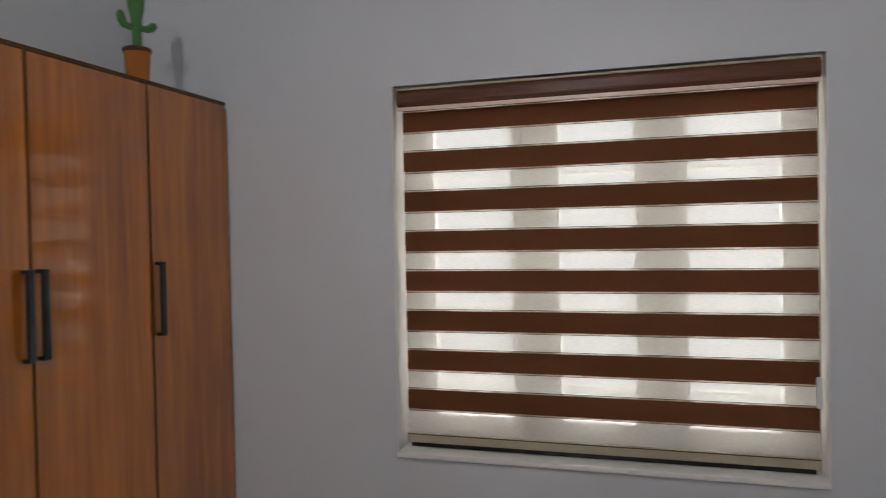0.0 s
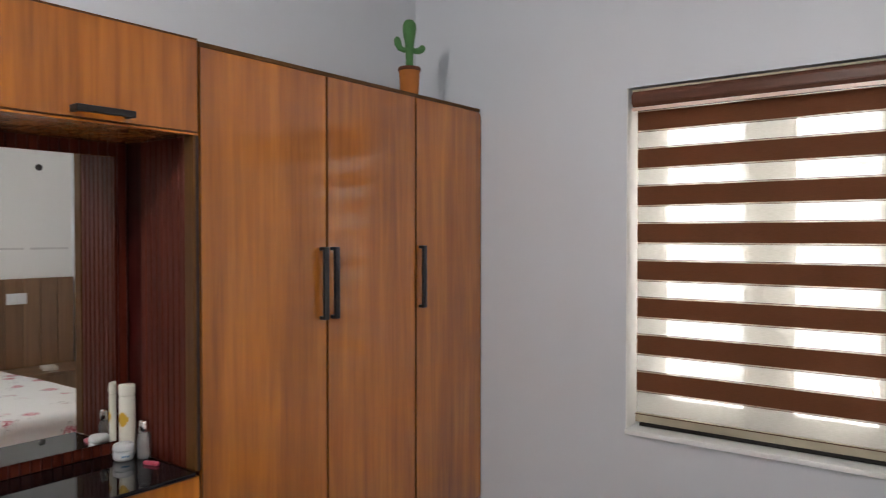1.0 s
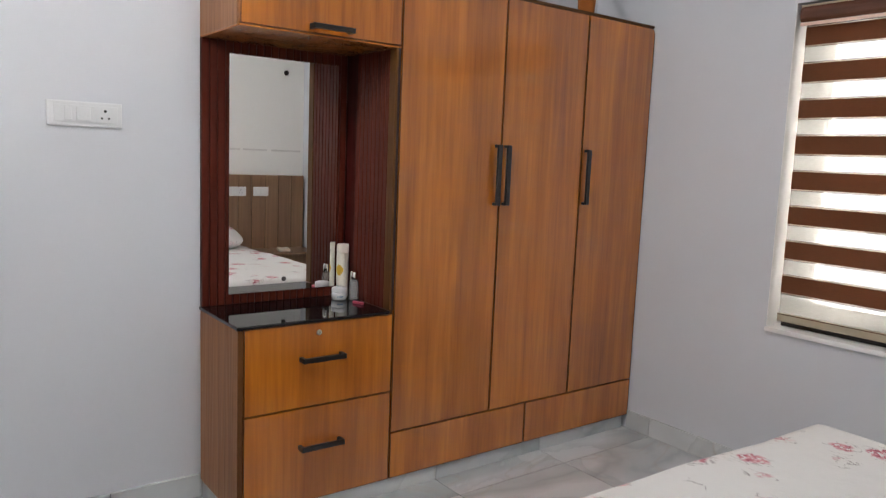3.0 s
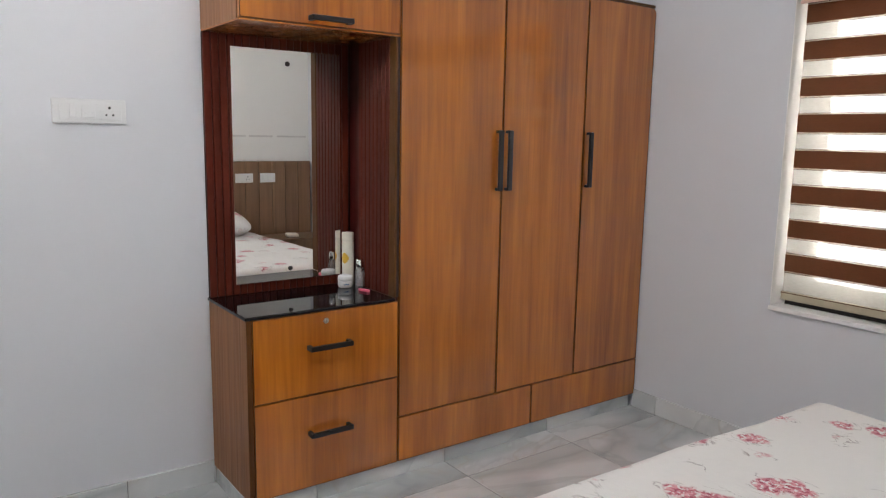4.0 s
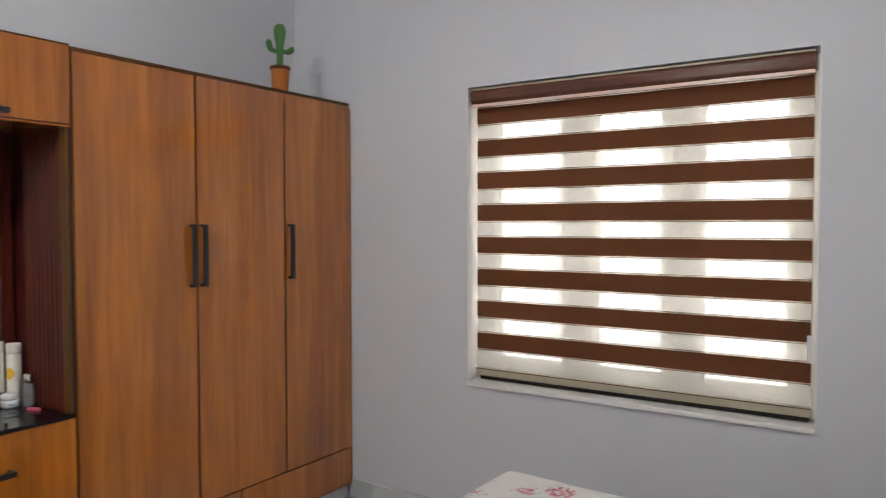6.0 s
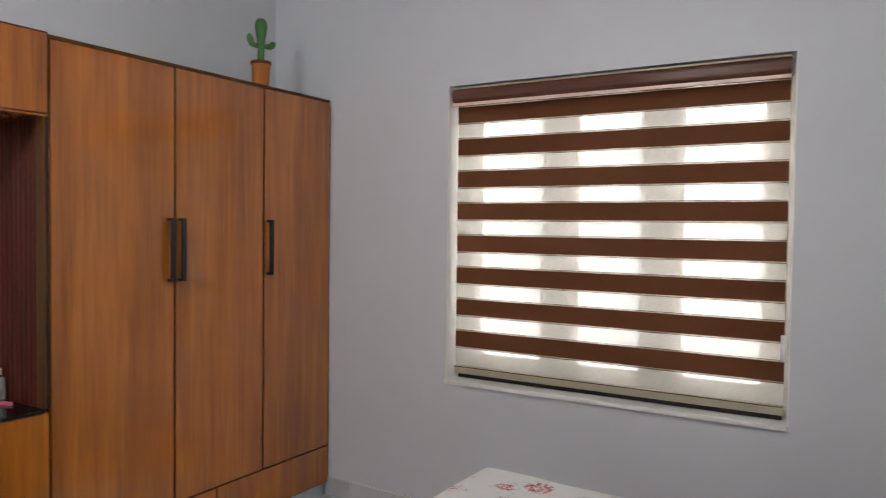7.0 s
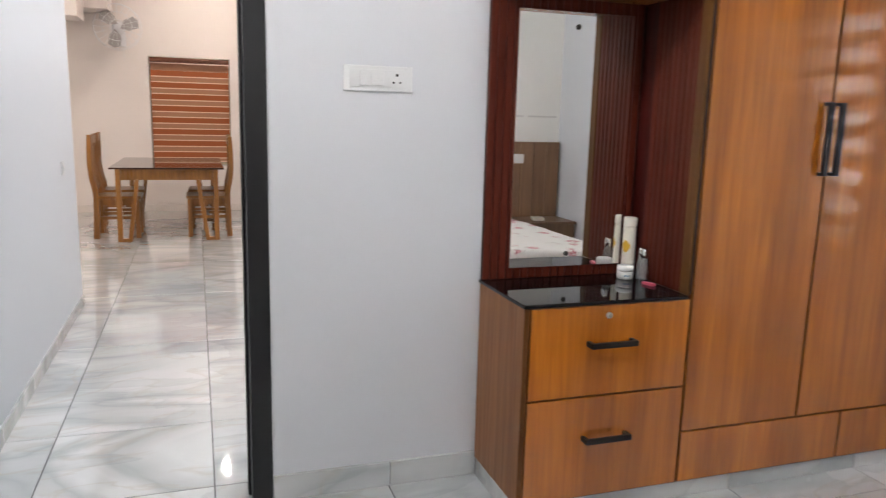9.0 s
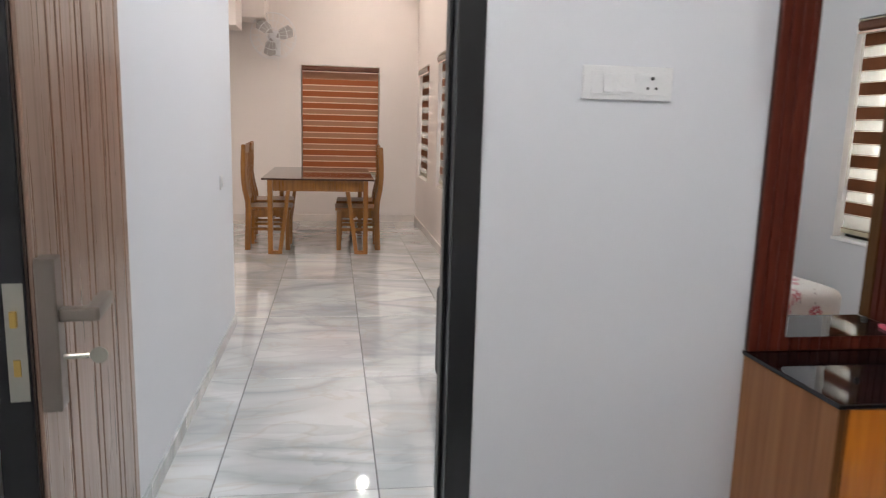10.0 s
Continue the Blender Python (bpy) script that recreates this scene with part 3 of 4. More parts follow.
back = part("niche_back", box(WX + 0.003, WX + 0.012, LEFT, SEAM1 - 0.001, 0.754, 1.7435), GROOVE, dresser)
n = 20
step = (SEAM1 - 0.022 - LEFT) / n
slat = bmesh.new()
box(0, 0.01, 0.0008, step - 0.0024, 0, 0.989, bevel=0.002, seg=1, bm=slat)
first = part("flute", slat, MAROON, back)
first.matrix_local = pose(WX + 0.012, LEFT, 0.7542)
for i in range(1, n):
    share("flute", first.data, pose(WX + 0.012, LEFT + i * step, 0.7542), back)
side = part("niche_side", box(WX + 0.013, -0.002, SEAM1 - 0.012, SEAM1 - 0.0012, 0.754, 1.7435), GROOVE, dresser)
slat = box(0.0008, step - 0.0024, -0.009, 0, 0, 0.989, bevel=0.002, seg=1)
first = part("flute", slat, MAROON, side)
first.matrix_local = pose(-0.046 - step, SEAM1 - 0.012, 0.7542)
for i in range(1, 8):
    share("flute", first.data, pose(-0.046 - step * (i + 1), SEAM1 - 0.012, 0.7542), side)
part("front_stile", box(-0.045, 0.0, SEAM1 - 0.022, SEAM1 - 0.0125, 0.7542, 1.7435, bevel=0.002), OLIVE, side, "plain dark brown laminate strip")
part("inner_panel", box(WX + 0.023, -0.047 - step * 8, SEAM1 - 0.018, SEAM1 - 0.0122, 0.7542, 1.7435), WINE, side, "plain deep wine-red panel")
glass = part("mirror", box(WX + 0.0232, WX + 0.0272, -1.975, -1.519, 0.794, 1.70, bevel=0.001, seg=1), MIRROR, dresser, "frameless rectangular dressing mirror")
for z in (1.649, 0.841):
    part("mirror_cap", lathe([(0, 0.006), (0.007, 0.005), (0.0095, 0.002), (0.0095, 0)], 18, pose(WX + 0.0274, -1.748, z, 0, 90, 0)), GUNMETAL, glass, "round dark mirror fixing", True)

# ---- things on the unit ----
bottle = thing("lotion_bottle", pose(-0.33, -1.5, 0.7537) @ Matrix.Diagonal((1, 1, 0.957, 1)), "tall cream plastic bottle with yellow print on granite", "bottle")
part("body", lathe([(0, 0), (0.0235, 0), (0.025, 0.004), (0.025, 0.188), (0.0235, 0.194), (0.0225, 0.196), (0, 0.196)]), LOTION, bottle, "", True)
part("cap", lathe([(0, 0.1965), (0.0245, 0.1965), (0.0255, 0.2), (0.0255, 0.228), (0.023, 0.232), (0, 0.233)]), LOTION, bottle, "", True)
patch = bmesh.new()
for k in range(7):
    a0, a1 = radians(-104 + k * 12), radians(-92 + k * 12)
    h = 0.02 * math.sin(math.pi * (k + 0.5) / 7) + 0.004
    vs = [patch.verts.new((0.0254 * math.cos(a), 0.0254 * math.sin(a), z)) for a, z in ((a0, 0.12 - h), (a1, 0.12 - h), (a1, 0.12 + h), (a0, 0.12 + h))]
    patch.faces.new(vs)
part("label_print", patch, YELLOW, bottle, "yellow printed spot")
jar = thing("cream_jar", pose(-0.284, -1.538, 0.7537), "small white plastic cream jar with blue print", "jar")
part("body", lathe([(0, 0), (0.026, 0), (0.03, 0.006), (0.031, 0.024), (0.029, 0.03), (0, 0.03)]), WHITE_PLASTIC, jar, "", True)
part("lid", lathe([(0, 0.0305), (0.0305, 0.0305), (0.0315, 0.034), (0.0305, 0.047), (0.027, 0.05), (0, 0.05)]), WHITE_PLASTIC, jar, "", True)
patch = bmesh.new()
for k in range(5):
    a0, a1 = radians(-40 + k * 9), radians(-34 + k * 9)
    patch.faces.new([patch.verts.new((0.0314 * math.cos(a), 0.0314 * math.sin(a), z)) for a, z in ((a0, 0.012), (a1, 0.012), (a1, 0.018), (a0, 0.018))])
part("label_print", patch, BLUE, jar, "blue printed bars")
perfume = thing("perfume_bottle", pose(-0.24, -1.494, 0.7537), "slim clear glass perfume bottle with chrome cap", "bottle")
part("body", lathe([(0, 0), (0.02, 0), (0.0215, 0.006), (0.0205, 0.06), (0.018, 0.078), (0.0125, 0.084), (0, 0.084)], 20), GLASS, perfume, "", True)
part("cap", lathe([(0, 0.0845), (0.0145, 0.0845), (0.016, 0.088), (0.016, 0.114), (0.0135, 0.12), (0, 0.12)], 20), POLISHED, perfume, "chrome cap", True)
comb = thing("hair_clip", pose(-0.165, -1.515, 0.7537, 0, 0, 20), "small pink plastic hair clip lying on granite", "hair clip")
part("clip", prism([(-0.028, -0.006), (0.022, -0.01), (0.03, 0.0), (0.022, 0.009), (-0.026, 0.008)], 0.01, "z", 0.002), PINK, comb)

cactus = thing("toy_cactus", pose(-0.085, -0.395, TOP + 0.0045, 0, 0, 55) @ Matrix.Scale(0.975, 4), "green plush cactus in an orange pot on the wardrobe", "toy cactus")
pot = part("pot", lathe([(0, 0), (0.036, 0), (0.038, 0.004), (0.045, 0.118), (0.047, 0.122), (0.045, 0.124), (0.041, 0.118), (0, 0.117)], 32), POT, cactus, "orange pot", True)
part("rim", lathe([(0.045, 0.113), (0.0485, 0.113), (0.049, 0.126), (0.045, 0.129), (0.038, 0.125), (0, 0.123)], 32), POT_RIM, pot, "dark brown rim", True)
part("stem", lathe([(0, 0.117), (0.015, 0.118), (0.016, 0.16), (0.0165, 0.2), (0.02, 0.238), (0.027, 0.27), (0.0295, 0.295), (0.026, 0.316), (0.016, 0.329), (0, 0.333)], 18), GREEN, cactus, "", True)
for s, pts in ((-1, [(0, 0.222), (0.03, 0.214), (0.055, 0.222), (0.066, 0.242), (0.071, 0.262), (0.072, 0.272)]), (1, [(0, 0.224), (0.028, 0.214), (0.05, 0.214), (0.068, 0.222), (0.079, 0.233), (0.084, 0.24)])):
    part("arm", tube([(s * x * 0.76, 0, z * 0.94) for x, z in pts], [0.011, 0.011, 0.0135, 0.0155, 0.0135, 0.005], 14), GREEN, cactus, "", True)

# ---- switch plates ----


def switch_plate(name, m, width, height, layout, label):
    """A wall plate facing -y: a frame, rockers and sockets at given centres."""
    s = thing(name, m, label, "switch plate")
    h, w = height / 2, width / 2
    part("frame", box(-w, w, -0.008, 0, -h, h, bevel=0.0035), WHITE_PLASTIC, s)
    part("insert", box(-w + 0.022, w - 0.016, -0.0105, -0.0075, -h + 0.013, h - 0.013, bevel=0.001), WHITE_PLASTIC, s)
    for kind, x in layout:
        if kind == "socket":
            for dx, dz, r in ((0, 0.013, 0.0048), (-0.011, -0.011, 0.0035), (0.011, -0.011, 0.0035)):
                part("socket_hole", lathe([(0, 0), (r, 0), (r, 0.0012), (0, 0.0012)], 14, pose(x + dx, -0.0104, dz, 90, 0, 0)), DARK_PLASTIC, s)
        else:
            rk = box(x - kind / 2, x + kind / 2, -0.0145, -0.0098, -0.022, 0.022, bevel=0.0015)
            for v in rk.verts:
                if v.co.z > 0 and v.co.y < -0.012:
                    v.co.y += 0.003
            part("rocker", rk, WHITE_PLASTIC, s)
    return s


switch_plate("switch_plate", pose(WX + 0.0005, -2.4605, 1.4445, 0, 0, 90), 0.233, 0.082, [(0.022, -0.052), (0.044, -0.005), ("socket", 0.062)], "white switch plate with two rockers and a socket")
switch_plate("switch_plate", pose(-2.89, -3.8075, 0.965, 0, 0, 180), 0.085, 0.08, [(0.022, -0.012), (0.022, 0.012)], "small white switch plate on the corridor wall")

# ---- bedroom doorway and door ----
bm = bmesh.new()
for y0, y1 in ((-2.888, -2.8195), (-3.7725, -3.703)):
    box(-0.552, -0.377, y0, y1, 0, 2.1, bevel=0.004, bm=bm)
box(-0.5518, -0.3772, -3.7025, -2.8885, 2.035, 2.1, bevel=0.004, bm=bm)
box(-0.49, -0.44, -2.898, -2.8882, 0, 2.034, bevel=0.002, bm=bm)
structure("door_frame", bm, FRAME_BLACK, "glossy black painted door frame", "door frame")

door = thing("door_1", pose(-0.387, -3.648, 0, 0, 0, 6.3), "brown grooved bedroom door standing open, black edge", "door", kind="structure")
W = 0.775
leaf = part("leaf", box(0.0, W, -0.05, -0.006, 0.008, 2.03, bevel=0.002), FRAME_BLACK, door, "black painted door core and edge")
part("skin", box(0.004, W - 0.004, -0.0058, -0.003, 0.012, 2.026), DOOR_GROOVE, leaf)
widths = (0.06, 0.135, 0.05, 0.14, 0.047, 0.132, 0.056, 0.147)
x = 0.004
for w in widths:
    part("slat", box(x + 0.0045, x + w - 0.0045, -0.003, 0.0035, 0.012, 2.026, bevel=0.0014, seg=1), DOOR_SKIN, leaf)
    x += w
lock = part("lock_plate", box(W + 0.0002, W + 0.0018, -0.032, -0.008, 0.96, 1.12, bevel=0.0006), STEEL, door, "worn steel lock face on the door edge")
part("latch", box(W + 0.0019, W + 0.009, -0.025, -0.016, 1.062, 1.084, bevel=0.002), BRASS, lock)
part("bolt", box(W + 0.0019, W + 0.004, -0.025, -0.016, 0.995, 1.018, bevel=0.001), BRASS, lock)
plate = part("handle_plate", box(W - 0.042, W - 0.003, 0.0038, 0.029, 0.94, 1.15, bevel=0.003), SATIN, door, "satin taupe steel handle plate")
bm = box(W - 0.034, W - 0.011, 0.0285, 0.078, 1.0625, 1.0805, bevel=0.003)
box(W - 0.118, W - 0.0115, 0.06, 0.0785, 1.062, 1.081, bevel=0.003, bm=bm)
part("lever", bm, SATIN, plate, "square steel lever")
bm = lathe([(0.004, 0), (0.004, 0.032), (0, 0.032)], 12, pose(W - 0.025, 0.029, 1.011, -90, 0, 0))
joined(bm, lathe([(0, -0.0015), (0.0115, -0.0015), (0.0115, 0.0015), (0, 0.0015)], 18), pose(W - 0.025, 0.073, 1.011, 0, 90, 0))
part("key", bm, STEEL, plate, "steel key in the lock")

# ---- bed, headboard, bedside table ----
bed = thing("bed", pose(1.235, -0.6, 0, 0, 0, -2.5) @ pose(-1.25, 0.6, 0), "double bed with a white floral cotton sheet", "bed")
part("base", box(1.3, 3.04, -2.08, -0.64, 0.06, 0.3, bevel=0.01), HEADBOARD, bed)
for px in (1.36, 2.95):
    for py in (-2.02, -0.7):
        part("leg", box(px, px + 0.06, py - 0.03, py + 0.03, 0.0005, 0.0595), HEADBOARD, bed)
bm = bmesh.new()
bmesh.ops.create_grid(bm, x_segments=90, y_segments=78, size=1.0)
for v in bm.verts:
    u, w = v.co.x, v.co.y
    hx, hy, drop, r = 0.91, 0.79, 0.22, 0.05
    X, Y = u * (hx + drop), w * (hy + drop)
    ox, oy = max(0.0, abs(X) - hx + 0.05), max(0.0, abs(Y) - hy + 0.05)
    out = math.hypot(ox, oy)
    bend = min(out, r * 1.57)
    rim = r * math.sin(bend / r)
    fall = r * (1 - math.cos(bend / r)) + max(0.0, out - r * 1.57)
    kx, ky = (ox / out, oy / out) if out else (0, 0)
    px = math.copysign(min(abs(X), hx - 0.05) + rim * kx, X)
    py = math.copysign(min(abs(Y), hy - 0.05) + rim * ky, Y)
    p = Vector((px, py, 0))
    wave = noise.noise(Vector((px * 2.2, py * 2.2, 0.3))) * 0.009 + noise.noise(Vector((px * 7, py * 7, 1.3))) * 0.003
    fold = noise.noise(Vector((px * 9, py * 9, 4.0))) * 0.012 * min(1.0, fall / 0.12)
    v.co = Vector((2.135 + px + fold * kx, -1.36 + py + fold * ky, 0.545 + wave - min(fall, 0.27)))
bmesh.ops.recalc_face_normals(bm, faces=bm.faces)
sheet = part("bed_sheet", bm, SHEET, bed, "white cotton sheet printed with pink blossoms", True)
part("mattress", box(1.29, 3.03, -2.08, -0.64, 0.301, 0.51, bevel=0.04, seg=3), WHITE_PLASTIC, bed)

board = thing("headboard", pose(0, 0, 0), "walnut brown grooved wooden headboard against the wall", "headboard")
part("board", box(3.085, EAST - 0.003, -2.6, -0.012, 0.0005, 1.13, bevel=0.003), DOOR_GROOVE, board)
y = -0.013
while y > -2.55:
    part("plank", box(3.068, 3.0848, y - 0.1205, y, 0.02, 1.135, bevel=0.002, seg=1), HEADBOARD, board)
    y -= 0.1235
switch_plate("switch_plate", pose(3.0675, -0.425, 0.99, 0, 0, -90), 0.14, 0.08, [(0.044, -0.02), (0.022, 0.03)], "white switch plate on the headboard")
switch_plate("switch_plate", pose(3.0675, -0.64, 0.99, 0, 0, -90), 0.16, 0.08, [("socket", -0.03), (0.044, 0.035)], "white switch plate with a socket on the headboard")
night = thing("bedside_table", pose(0, 0, 0), "low walnut brown bedside table beside the bed", "bedside table")
part("body", box(2.72, 3.066, -0.56, -0.012, 0.0005, 0.46, bevel=0.004), HEADBOARD, night)
part("top", box(2.7, 3.0665, -0.575, -0.01, 0.461, 0.485, bevel=0.004), HEADBOARD, night)
tissue = thing("folded_cloth", pose(2.85, -0.3, 0.4855, 0, 0, 15), "small folded pale pink cloth on the bedside table", "cloth")
part("cloth", box(-0.07, 0.07, -0.05, 0.05, 0, 0.025, bevel=0.01), LOTION, tissue)


def pillow(m):
    p = thing("pillow", m, "white floral cotton pillow leaning on the headboard", "pillow")
    bm = bmesh.new()
    bmesh.ops.create_uvsphere(bm, u_segments=36, v_segments=20, radius=1)
    for v in bm.verts:
        c = v.co
        px = math.copysign(abs(c.x) ** 0.55, c.x) * 0.2
        py = math.copysign(abs(c.y) ** 0.55, c.y) * 0.31
        edge = max(abs(px) / 0.2, abs(py) / 0.31)
        v.co = Vector((px, py, c.z * 0.085 * (1 - 0.5 * edge ** 4) + 0.004 * noise.noise(c * 4)))
    part("cover", bm, SHEET, p, "", True)
    return p


pillow(pose(2.82, -1.02, 0.635, 0, -14, 4))
pillow(pose(2.82, -1.75, 0.635, 0, -14, -3))
bm = bmesh.new()
y = -0.02
while y > SOUTH + 0.4:
    w = random.uniform(0.16, 0.3)
    box(EAST - 0.004, EAST, y - w, y, 1.345, 1.36, bm=bm)
    y -= w + random.uniform(0.02, 0.05)
structure("wall_trim", bm, UPVC, "thin broken grey line along the wall", "trim")

# ---- ceiling lights ----


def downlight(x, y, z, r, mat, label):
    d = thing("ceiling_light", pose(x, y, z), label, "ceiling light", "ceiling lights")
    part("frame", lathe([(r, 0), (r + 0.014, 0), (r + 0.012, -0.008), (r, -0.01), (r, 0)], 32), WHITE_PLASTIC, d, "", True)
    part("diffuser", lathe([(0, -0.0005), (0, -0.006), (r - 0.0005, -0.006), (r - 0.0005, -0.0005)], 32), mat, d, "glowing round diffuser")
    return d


wall_lamp = thing("wall_lamp", pose(1.04, SOUTH + 0.0005, 2.59), "white LED bulb in a holder high on the wall", "wall lamp")
part("mount", box(-0.05, 0.05, 0.0, 0.022, -0.06, 0.06, bevel=0.006), WHITE_PLASTIC, wall_lamp)
part("holder", tube([(0, 0.02, 0), (0, 0.05, 0.004), (0, 0.068, 0.022), (0, 0.07, 0.05)], 0.02, 16), WHITE_PLASTIC, wall_lamp, "", True)
part("bulb", lathe([(0.018, 0.05), (0.03, 0.072), (0.04, 0.1), (0.042, 0.125), (0.034, 0.152), (0.018, 0.166), (0, 0.17)], 32, pose(0, 0.07, 0)), LED, wall_lamp, "glowing round bulb", True)
# Unseen ceiling panel, added to lift and soften the bedroom's light.
downlight(1.35, -1.9, ROOM_H, 0.15, FILL_PANEL, "unseen round white ceiling light, added as fill")
# Two unseen lights added to brighten the corridor wall.
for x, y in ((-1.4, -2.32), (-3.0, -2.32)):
    downlight(x, y, HALL_H, 0.2, FILL_HALL, "unseen round white ceiling light, added as fill")
# The first is known by its floor reflection; the rest are added fill.
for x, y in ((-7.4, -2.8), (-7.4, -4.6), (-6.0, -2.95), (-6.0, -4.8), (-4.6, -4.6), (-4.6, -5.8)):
    downlight(x, y, HALL_H, 0.045, LED_WARM, "round recessed warm white LED light from a mostly added set")

# ---- dining room ----
table = thing("dining_table", pose(-6.71, -3.325, 0), "teak dining table with a glossy dark top", "dining table")
part("tabletop", box(-0.85, 0.85, -0.545, 0.55, 0.735, 0.752, bevel=0.004), TABLE_GLASS, table, "glossy dark reflective top")
for s in (-1, 1):
    part("apron", box(-0.76, 0.76, s * 0.455 - 0.012, s * 0.455 + 0.012, 0.625, 0.7345), TEAK_DARK, table)
    part("apron", box(s * 0.79 - 0.012, s * 0.79 + 0.012, -0.44, 0.44, 0.625, 0.7345), TEAK_DARK, table)
for sx in (-1, 1):
    for sy in (-1, 1):
        bm = bmesh.new()
        box(sx * 0.805 - 0.03, sx * 0.805 + 0.03, sy * 0.465 - 0.024, sy * 0.465 + 0.024, 0.0005, 0.734, bevel=0.004, bm=bm)
        lean = box(-0.025, 0.025, -0.02, 0.02, 0.0, 0.62, bevel=0.004)
        for v in lean.verts:
            v.co.y += sy * (0.375 - 0.085 * v.co.z / 0.62)
            v.co.x += sx * 0.805
            v.co.z += 0.008
        joined(bm, lean)
        box(sx * 0.805 - 0.028, sx * 0.805 + 0.028, min(sy * 0.355, sy * 0.485), max(sy * 0.355, sy * 0.485), 0.001, 0.035, bevel=0.003, bm=bm)
        part("leg", bm, TEAK_DARK, table)


def dining_chair():
    """Faces +y; its back stands at y = -0.21."""
    c = thing("dining_chair", pose(0, 0, 0), "dark teak dining chair with a curved slatted back", "chair", "chairs round the table")
    part("seat", box(-0.21, 0.21, -0.2, 0.23, 0.41, 0.44, bevel=0.008), TEAK_DARK, c)
    for s in (-1, 1):
        part("apron", box(s * 0.185 - 0.011, s * 0.185 + 0.011, -0.17, 0.19, 0.35, 0.4095), TEAK_DARK, c)
        part("front_leg", box(s * 0.185 - 0.021, s * 0.185 + 0.021, 0.17, 0.215, 0.0005, 0.4095, bevel=0.004), TEAK_DARK, c)
        part("stretcher", box(s * 0.185 - 0.01, s * 0.185 + 0.01, -0.18, 0.17, 0.2, 0.23), TEAK_DARK, c)
        prof = [(-0.235, 0.0005), (-0.18, 0.0005), (-0.17, 0.25), (-0.165, 0.42), (-0.17, 0.5), (-0.2, 0.62), (-0.215, 0.74), (-0.21, 0.88), (-0.21, 1.06), (-0.25, 1.06), (-0.26, 0.88), (-0.26, 0.74), (-0.25, 0.62), (-0.225, 0.5), (-0.22, 0.42), (-0.225, 0.25)]
        bm = prism(prof, 0.04, "x", 0.003)
        bm.transform(pose(s * 0.19 - 0.02, 0, 0))
        part("back_post", bm, TEAK_DARK, c)
    part("front_rail", box(-0.185, 0.185, 0.18, 0.2, 0.35, 0.4095), TEAK_DARK, c)
    part("cross_stretcher", box(-0.175, 0.175, 0.0, 0.02, 0.205, 0.225), TEAK_DARK, c)
    part("top_rail", box(-0.17, 0.17, -0.25, -0.215, 0.97, 1.055, bevel=0.006), TEAK_DARK, c)
    part("lower_rail", box(-0.17, 0.17, -0.225, -0.195, 0.5, 0.55, bevel=0.004), TEAK_DARK, c)
    for i in range(5):
        x = -0.13 + i * 0.065
        prof = [(-0.205, 0.545), (-0.225, 0.64), (-0.24, 0.76), (-0.235, 0.975), (-0.222, 0.975), (-0.224, 0.76), (-0.21, 0.64), (-0.193, 0.545)]
        bm = prism(prof, 0.03, "x")
        bm.transform(pose(x - 0.015, 0, 0))
        part("back_slat", bm, TEAK_DARK, c)
    return c


chair = dining_chair()
chair.matrix_world = pose(-6.32, -3.83, 0)
copy_thing(chair, pose(-6.98, -3.85, 0, 0, 0, 3))
copy_thing(chair, pose(-6.31, -2.93, 0, 0, 0, 180))
copy_thing(chair, pose(-6.95, -2.91, 0, 0, 0, 178))

fan = thing("wall_fan", pose(-8.178, -3.9, 2.3) @ Matrix.Scale(1.3, 4), "white wall-mounted fan with grey blades at rest", "fan")
part("mount", box(-0.069, -0.03, -0.05, 0.05, -0.16, -0.02, bevel=0.01), WHITE_PLASTIC, fan)
part("neck", tube([(-0.04, 0, -0.09), (0.03, 0, -0.07), (0.07, 0, 0.0)], 0.02, 12), WHITE_PLASTIC, fan, "", True)
part("motor", lathe([(0, 0), (0.05, 0.005), (0.06, 0.04), (0.05, 0.09), (0.03, 0.11), (0, 0.112)], 24, pose(0.05, 0, 0, 0, 90, 0)), WHITE_PLASTIC, fan, "", True)
for k in range(3):
    bm = prism([(0.02, -0.02), (0.08, -0.06), (0.17, -0.06), (0.19, 0.0), (0.16, 0.05), (0.07, 0.035)], 0.004, "x")
    for v in bm.verts:
        v.co.x += 0.3 * v.co.z
    bm.transform(pose(0.18, 0, 0, k * 120 + 20, 0, 0))
    part("blade", bm, FAN_GREY, fan)
cage = bmesh.new()
for rr, xx in ((0.21, 0.17), (0.2, 0.22), (0.13, 0.235), (0.06, 0.24)):
    pts = [(xx, rr * math.cos(a), rr * math.sin(a)) for a in (2 * math.pi * i / 40 for i in range(41))]
    joined(cage, tube(pts, 0.003, 6))
for i in range(20):
    a = 2 * math.pi * i / 20
    joined(cage, tube([(0.12, 0.05 * math.cos(a), 0.05 * math.sin(a)), (0.15, 0.18 * math.cos(a), 0.18 * math.sin(a)), (0.17, 0.21 * math.cos(a), 0.21 * math.sin(a)), (0.22, 0.2 * math.cos(a), 0.2 * math.sin(a)), (0.24, 0.05 * math.cos(a), 0.05 * math.sin(a))], 0.0015, 5))
part("cage", cage, WHITE_PLASTIC, fan)
part("pull_cord", tube([(-0.02, 0.03, -0.12), (-0.02, 0.03, -0.3)], 0.002, 6), WHITE_PLASTIC, fan)
structure("stair_soffit", box(-8.27, -7.75, -5.6, -3.98, 2.48, HALL_H, bevel=0.004, bm=box(-7.749, -7.2, -5.9, -4.24, 2.32, HALL_H, bevel=0.004)), PAINT_WARM, "white painted stepped concrete soffit under the ceiling", "ceiling beam")

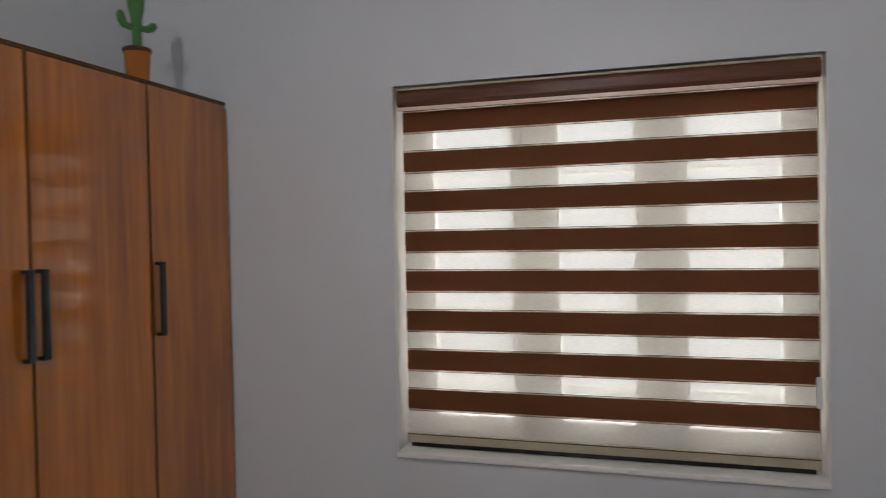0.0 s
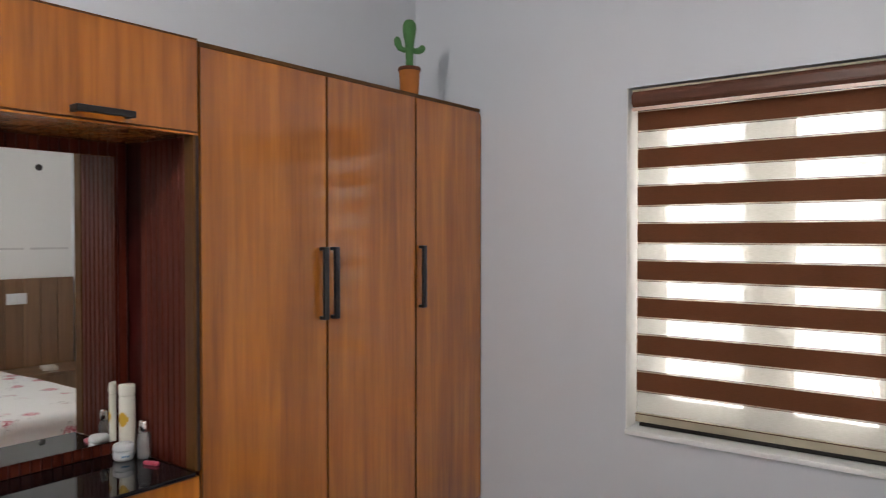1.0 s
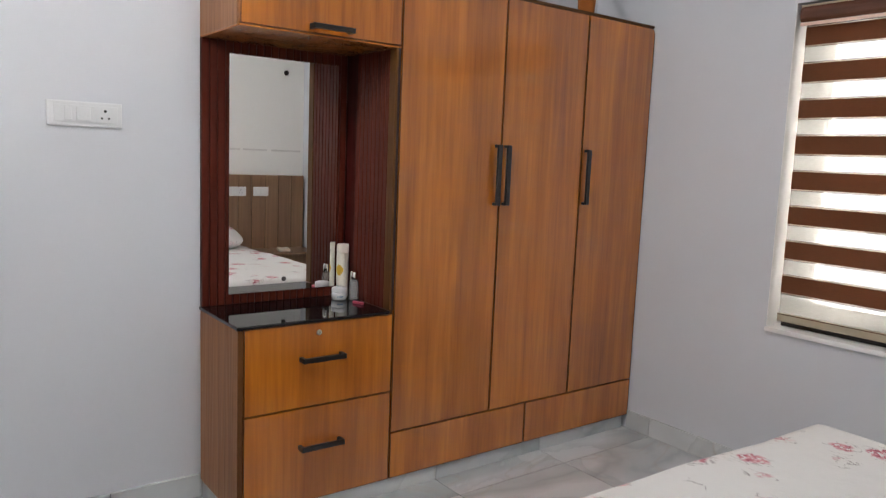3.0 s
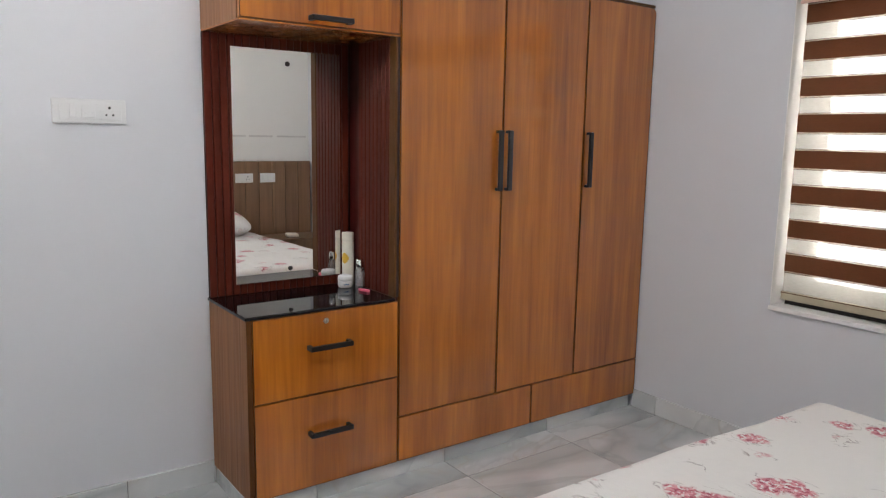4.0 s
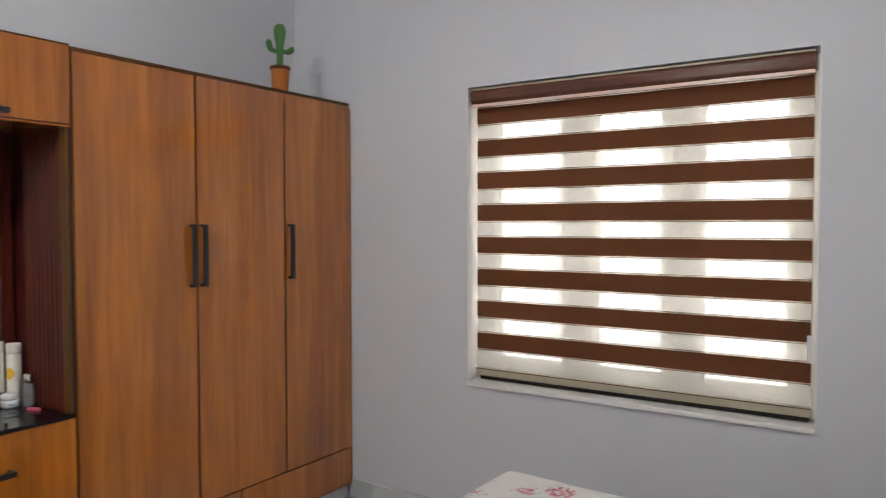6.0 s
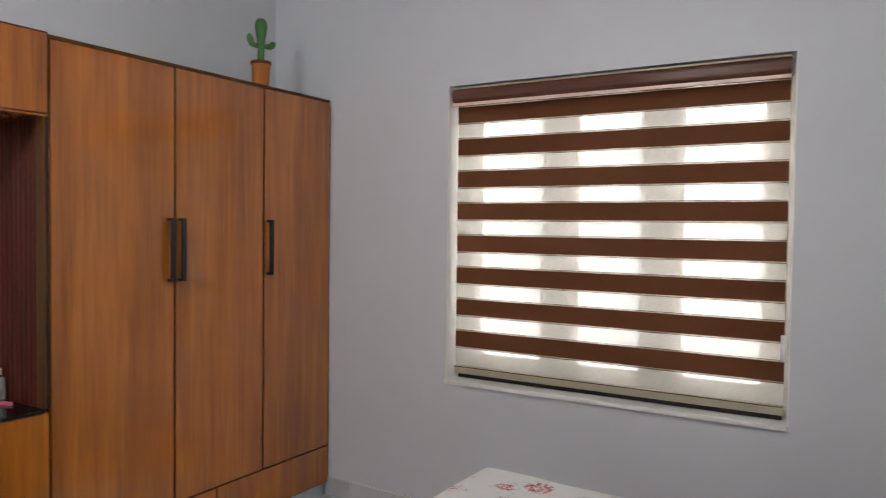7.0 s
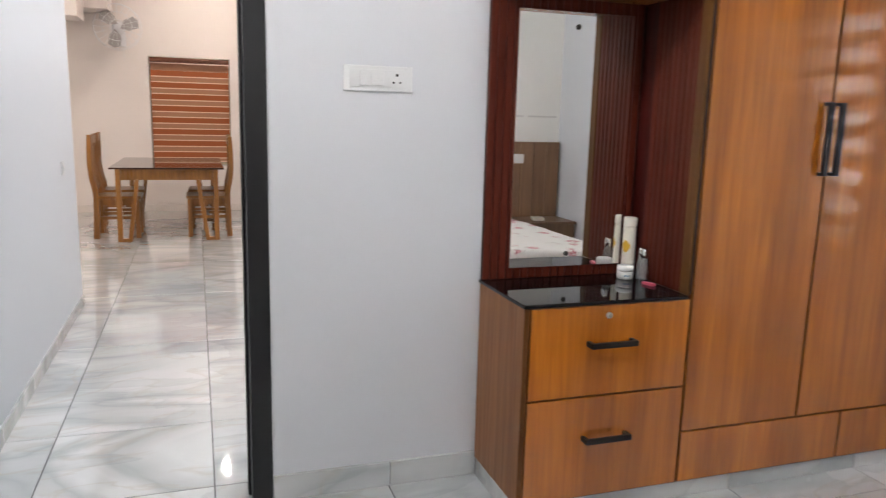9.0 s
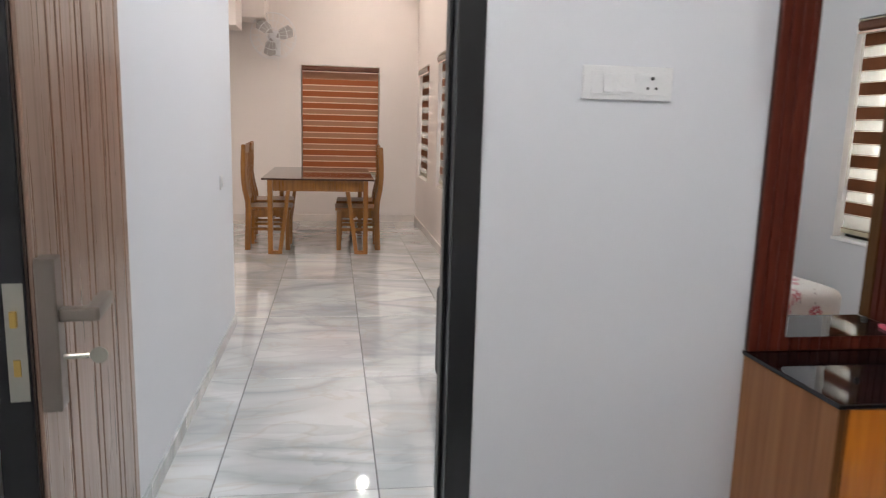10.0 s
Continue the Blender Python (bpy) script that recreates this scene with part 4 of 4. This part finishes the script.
sofa = thing("armchair", pose(-1.72, -2.36, 0), "dark grey upholstered armchair beside the doorway", "armchair")
for s in (-1, 1):
    part("armrest", box(-0.42, 0.36, s * 0.255 - 0.055, s * 0.255 + 0.055, 0.08, 0.55, bevel=0.045, seg=4), GREY_FABRIC, sofa, "", True)
part("seat_cushion", box(-0.4, 0.25, -0.198, 0.198, 0.2, 0.42, bevel=0.04, seg=3), GREY_FABRIC, sofa, "", True)
part("backrest", box(0.252, 0.4, -0.198, 0.198, 0.12, 0.57, bevel=0.05, seg=3), GREY_FABRIC, sofa, "", True)
for sx in (-0.36, 0.3):
    for sy in (-0.25, 0.25):
        part("foot", lathe([(0, 0.0005), (0.018, 0.0005), (0.025, 0.082), (0, 0.082)], 14, pose(sx, sy, 0)), BLACK, sofa)

# ---- skirting and floor tiles ----


def skirting(name, pieces, label, mat=TILE):
    base = structure(name, pieces[0][0], mat, label, "baseboard")
    for bm, _ in pieces[1:]:
        part("tile", bm, mat, base)
    return base


def skirt_run(axis, fixed, depth, a, b, joints, h=0.092):
    cuts = [a] + [j for j in joints if a < j < b] + [b]
    out = []
    for p, q in zip(cuts, cuts[1:]):
        lo, hi = sorted((fixed, fixed + depth))
        spans = (lo, hi, p + 0.0012, q - 0.0012) if axis == "y" else (p + 0.0012, q - 0.0012, lo, hi)
        out.append((box(*spans, 0.0005, h, bevel=0.001, seg=1), None))
    return out


skirting("baseboard_west", skirt_run("y", WX, 0.012, -2.819, LEFT - 0.001, [-2.404]), "polished marble tile skirting along the wall")
skirting("baseboard_north", skirt_run("x", 0.01, -0.012, 0.0, EAST - 0.001, [0.144 + 0.6 * i for i in range(6)]), "polished marble tile skirting below the window")
skirting("baseboard_plinth", skirt_run("y", -0.03, 0.014, LEFT + 0.001, -0.013, [-1.806, -1.204, -0.602], 0.0665) + skirt_run("x", LEFT + 0.0, 0.012, WX + 0.013, -0.031, [], 0.0665), "marble tile base under the wardrobe")
skirting("baseboard_corridor", skirt_run("x", -3.808, 0.012, -3.378, -0.56, [-2.9, -2.3, -1.7, -1.1], 0.07), "polished marble tile skirting along the corridor")
skirting("baseboard_hall", skirt_run("y", -8.27, 0.012, -6.5, -2.11, [-6, -5.4, -4.8, -4.2, -3.6, -3.0, -2.4], 0.09) + skirt_run("x", -2.098, -0.012, -8.25, -0.56, [-7.8 + 0.6 * i for i in range(12)], 0.09), "glossy cream tile skirting in the dining room", CREAM_TILE)


def tiled_floor(name, x0, x1, y0, y1, joint_x, joint_y, label):
    slab = structure(name, box(x0, x1, y0, y1, -0.15, -0.0022), GROUT, label, "floor")
    lx, ly, g = 1.2, 0.602, 0.0022
    xs = [x0] + [joint_x + lx * k for k in range(-12, 12) if x0 + 0.01 < joint_x + lx * k < x1 - 0.01] + [x1]
    ys = [y0] + [joint_y + ly * k for k in range(-14, 14) if y0 + 0.01 < joint_y + ly * k < y1 - 0.01] + [y1]
    known = {}
    for a, b in zip(xs, xs[1:]):
        for c, d in zip(ys, ys[1:]):
            w, h = round(b - a, 4), round(d - c, 4)
            if (w, h) not in known:
                ob = part("tile", box(-w / 2 + g, w / 2 - g, -h / 2 + g, h / 2 - g, -0.012, 0.0, bevel=0.0012, seg=1), TILE, slab)
                ob.matrix_local = pose((a + b) / 2, (c + d) / 2, 0)
                known[(w, h)] = ob.data
            else:
                share("tile", known[(w, h)], pose((a + b) / 2, (c + d) / 2, 0), slab)
    return slab


tiled_floor("floor_bedroom", -0.54, EAST + 0.15, SOUTH - 0.15, 0.2, 0.148, 0.0, "polished white marble-look bedroom floor tiles")
tiled_floor("floor_hall", -8.42, -0.541, -6.75, -1.9, -1.125, 0.0, "polished white marble-look tiles with grey veins")
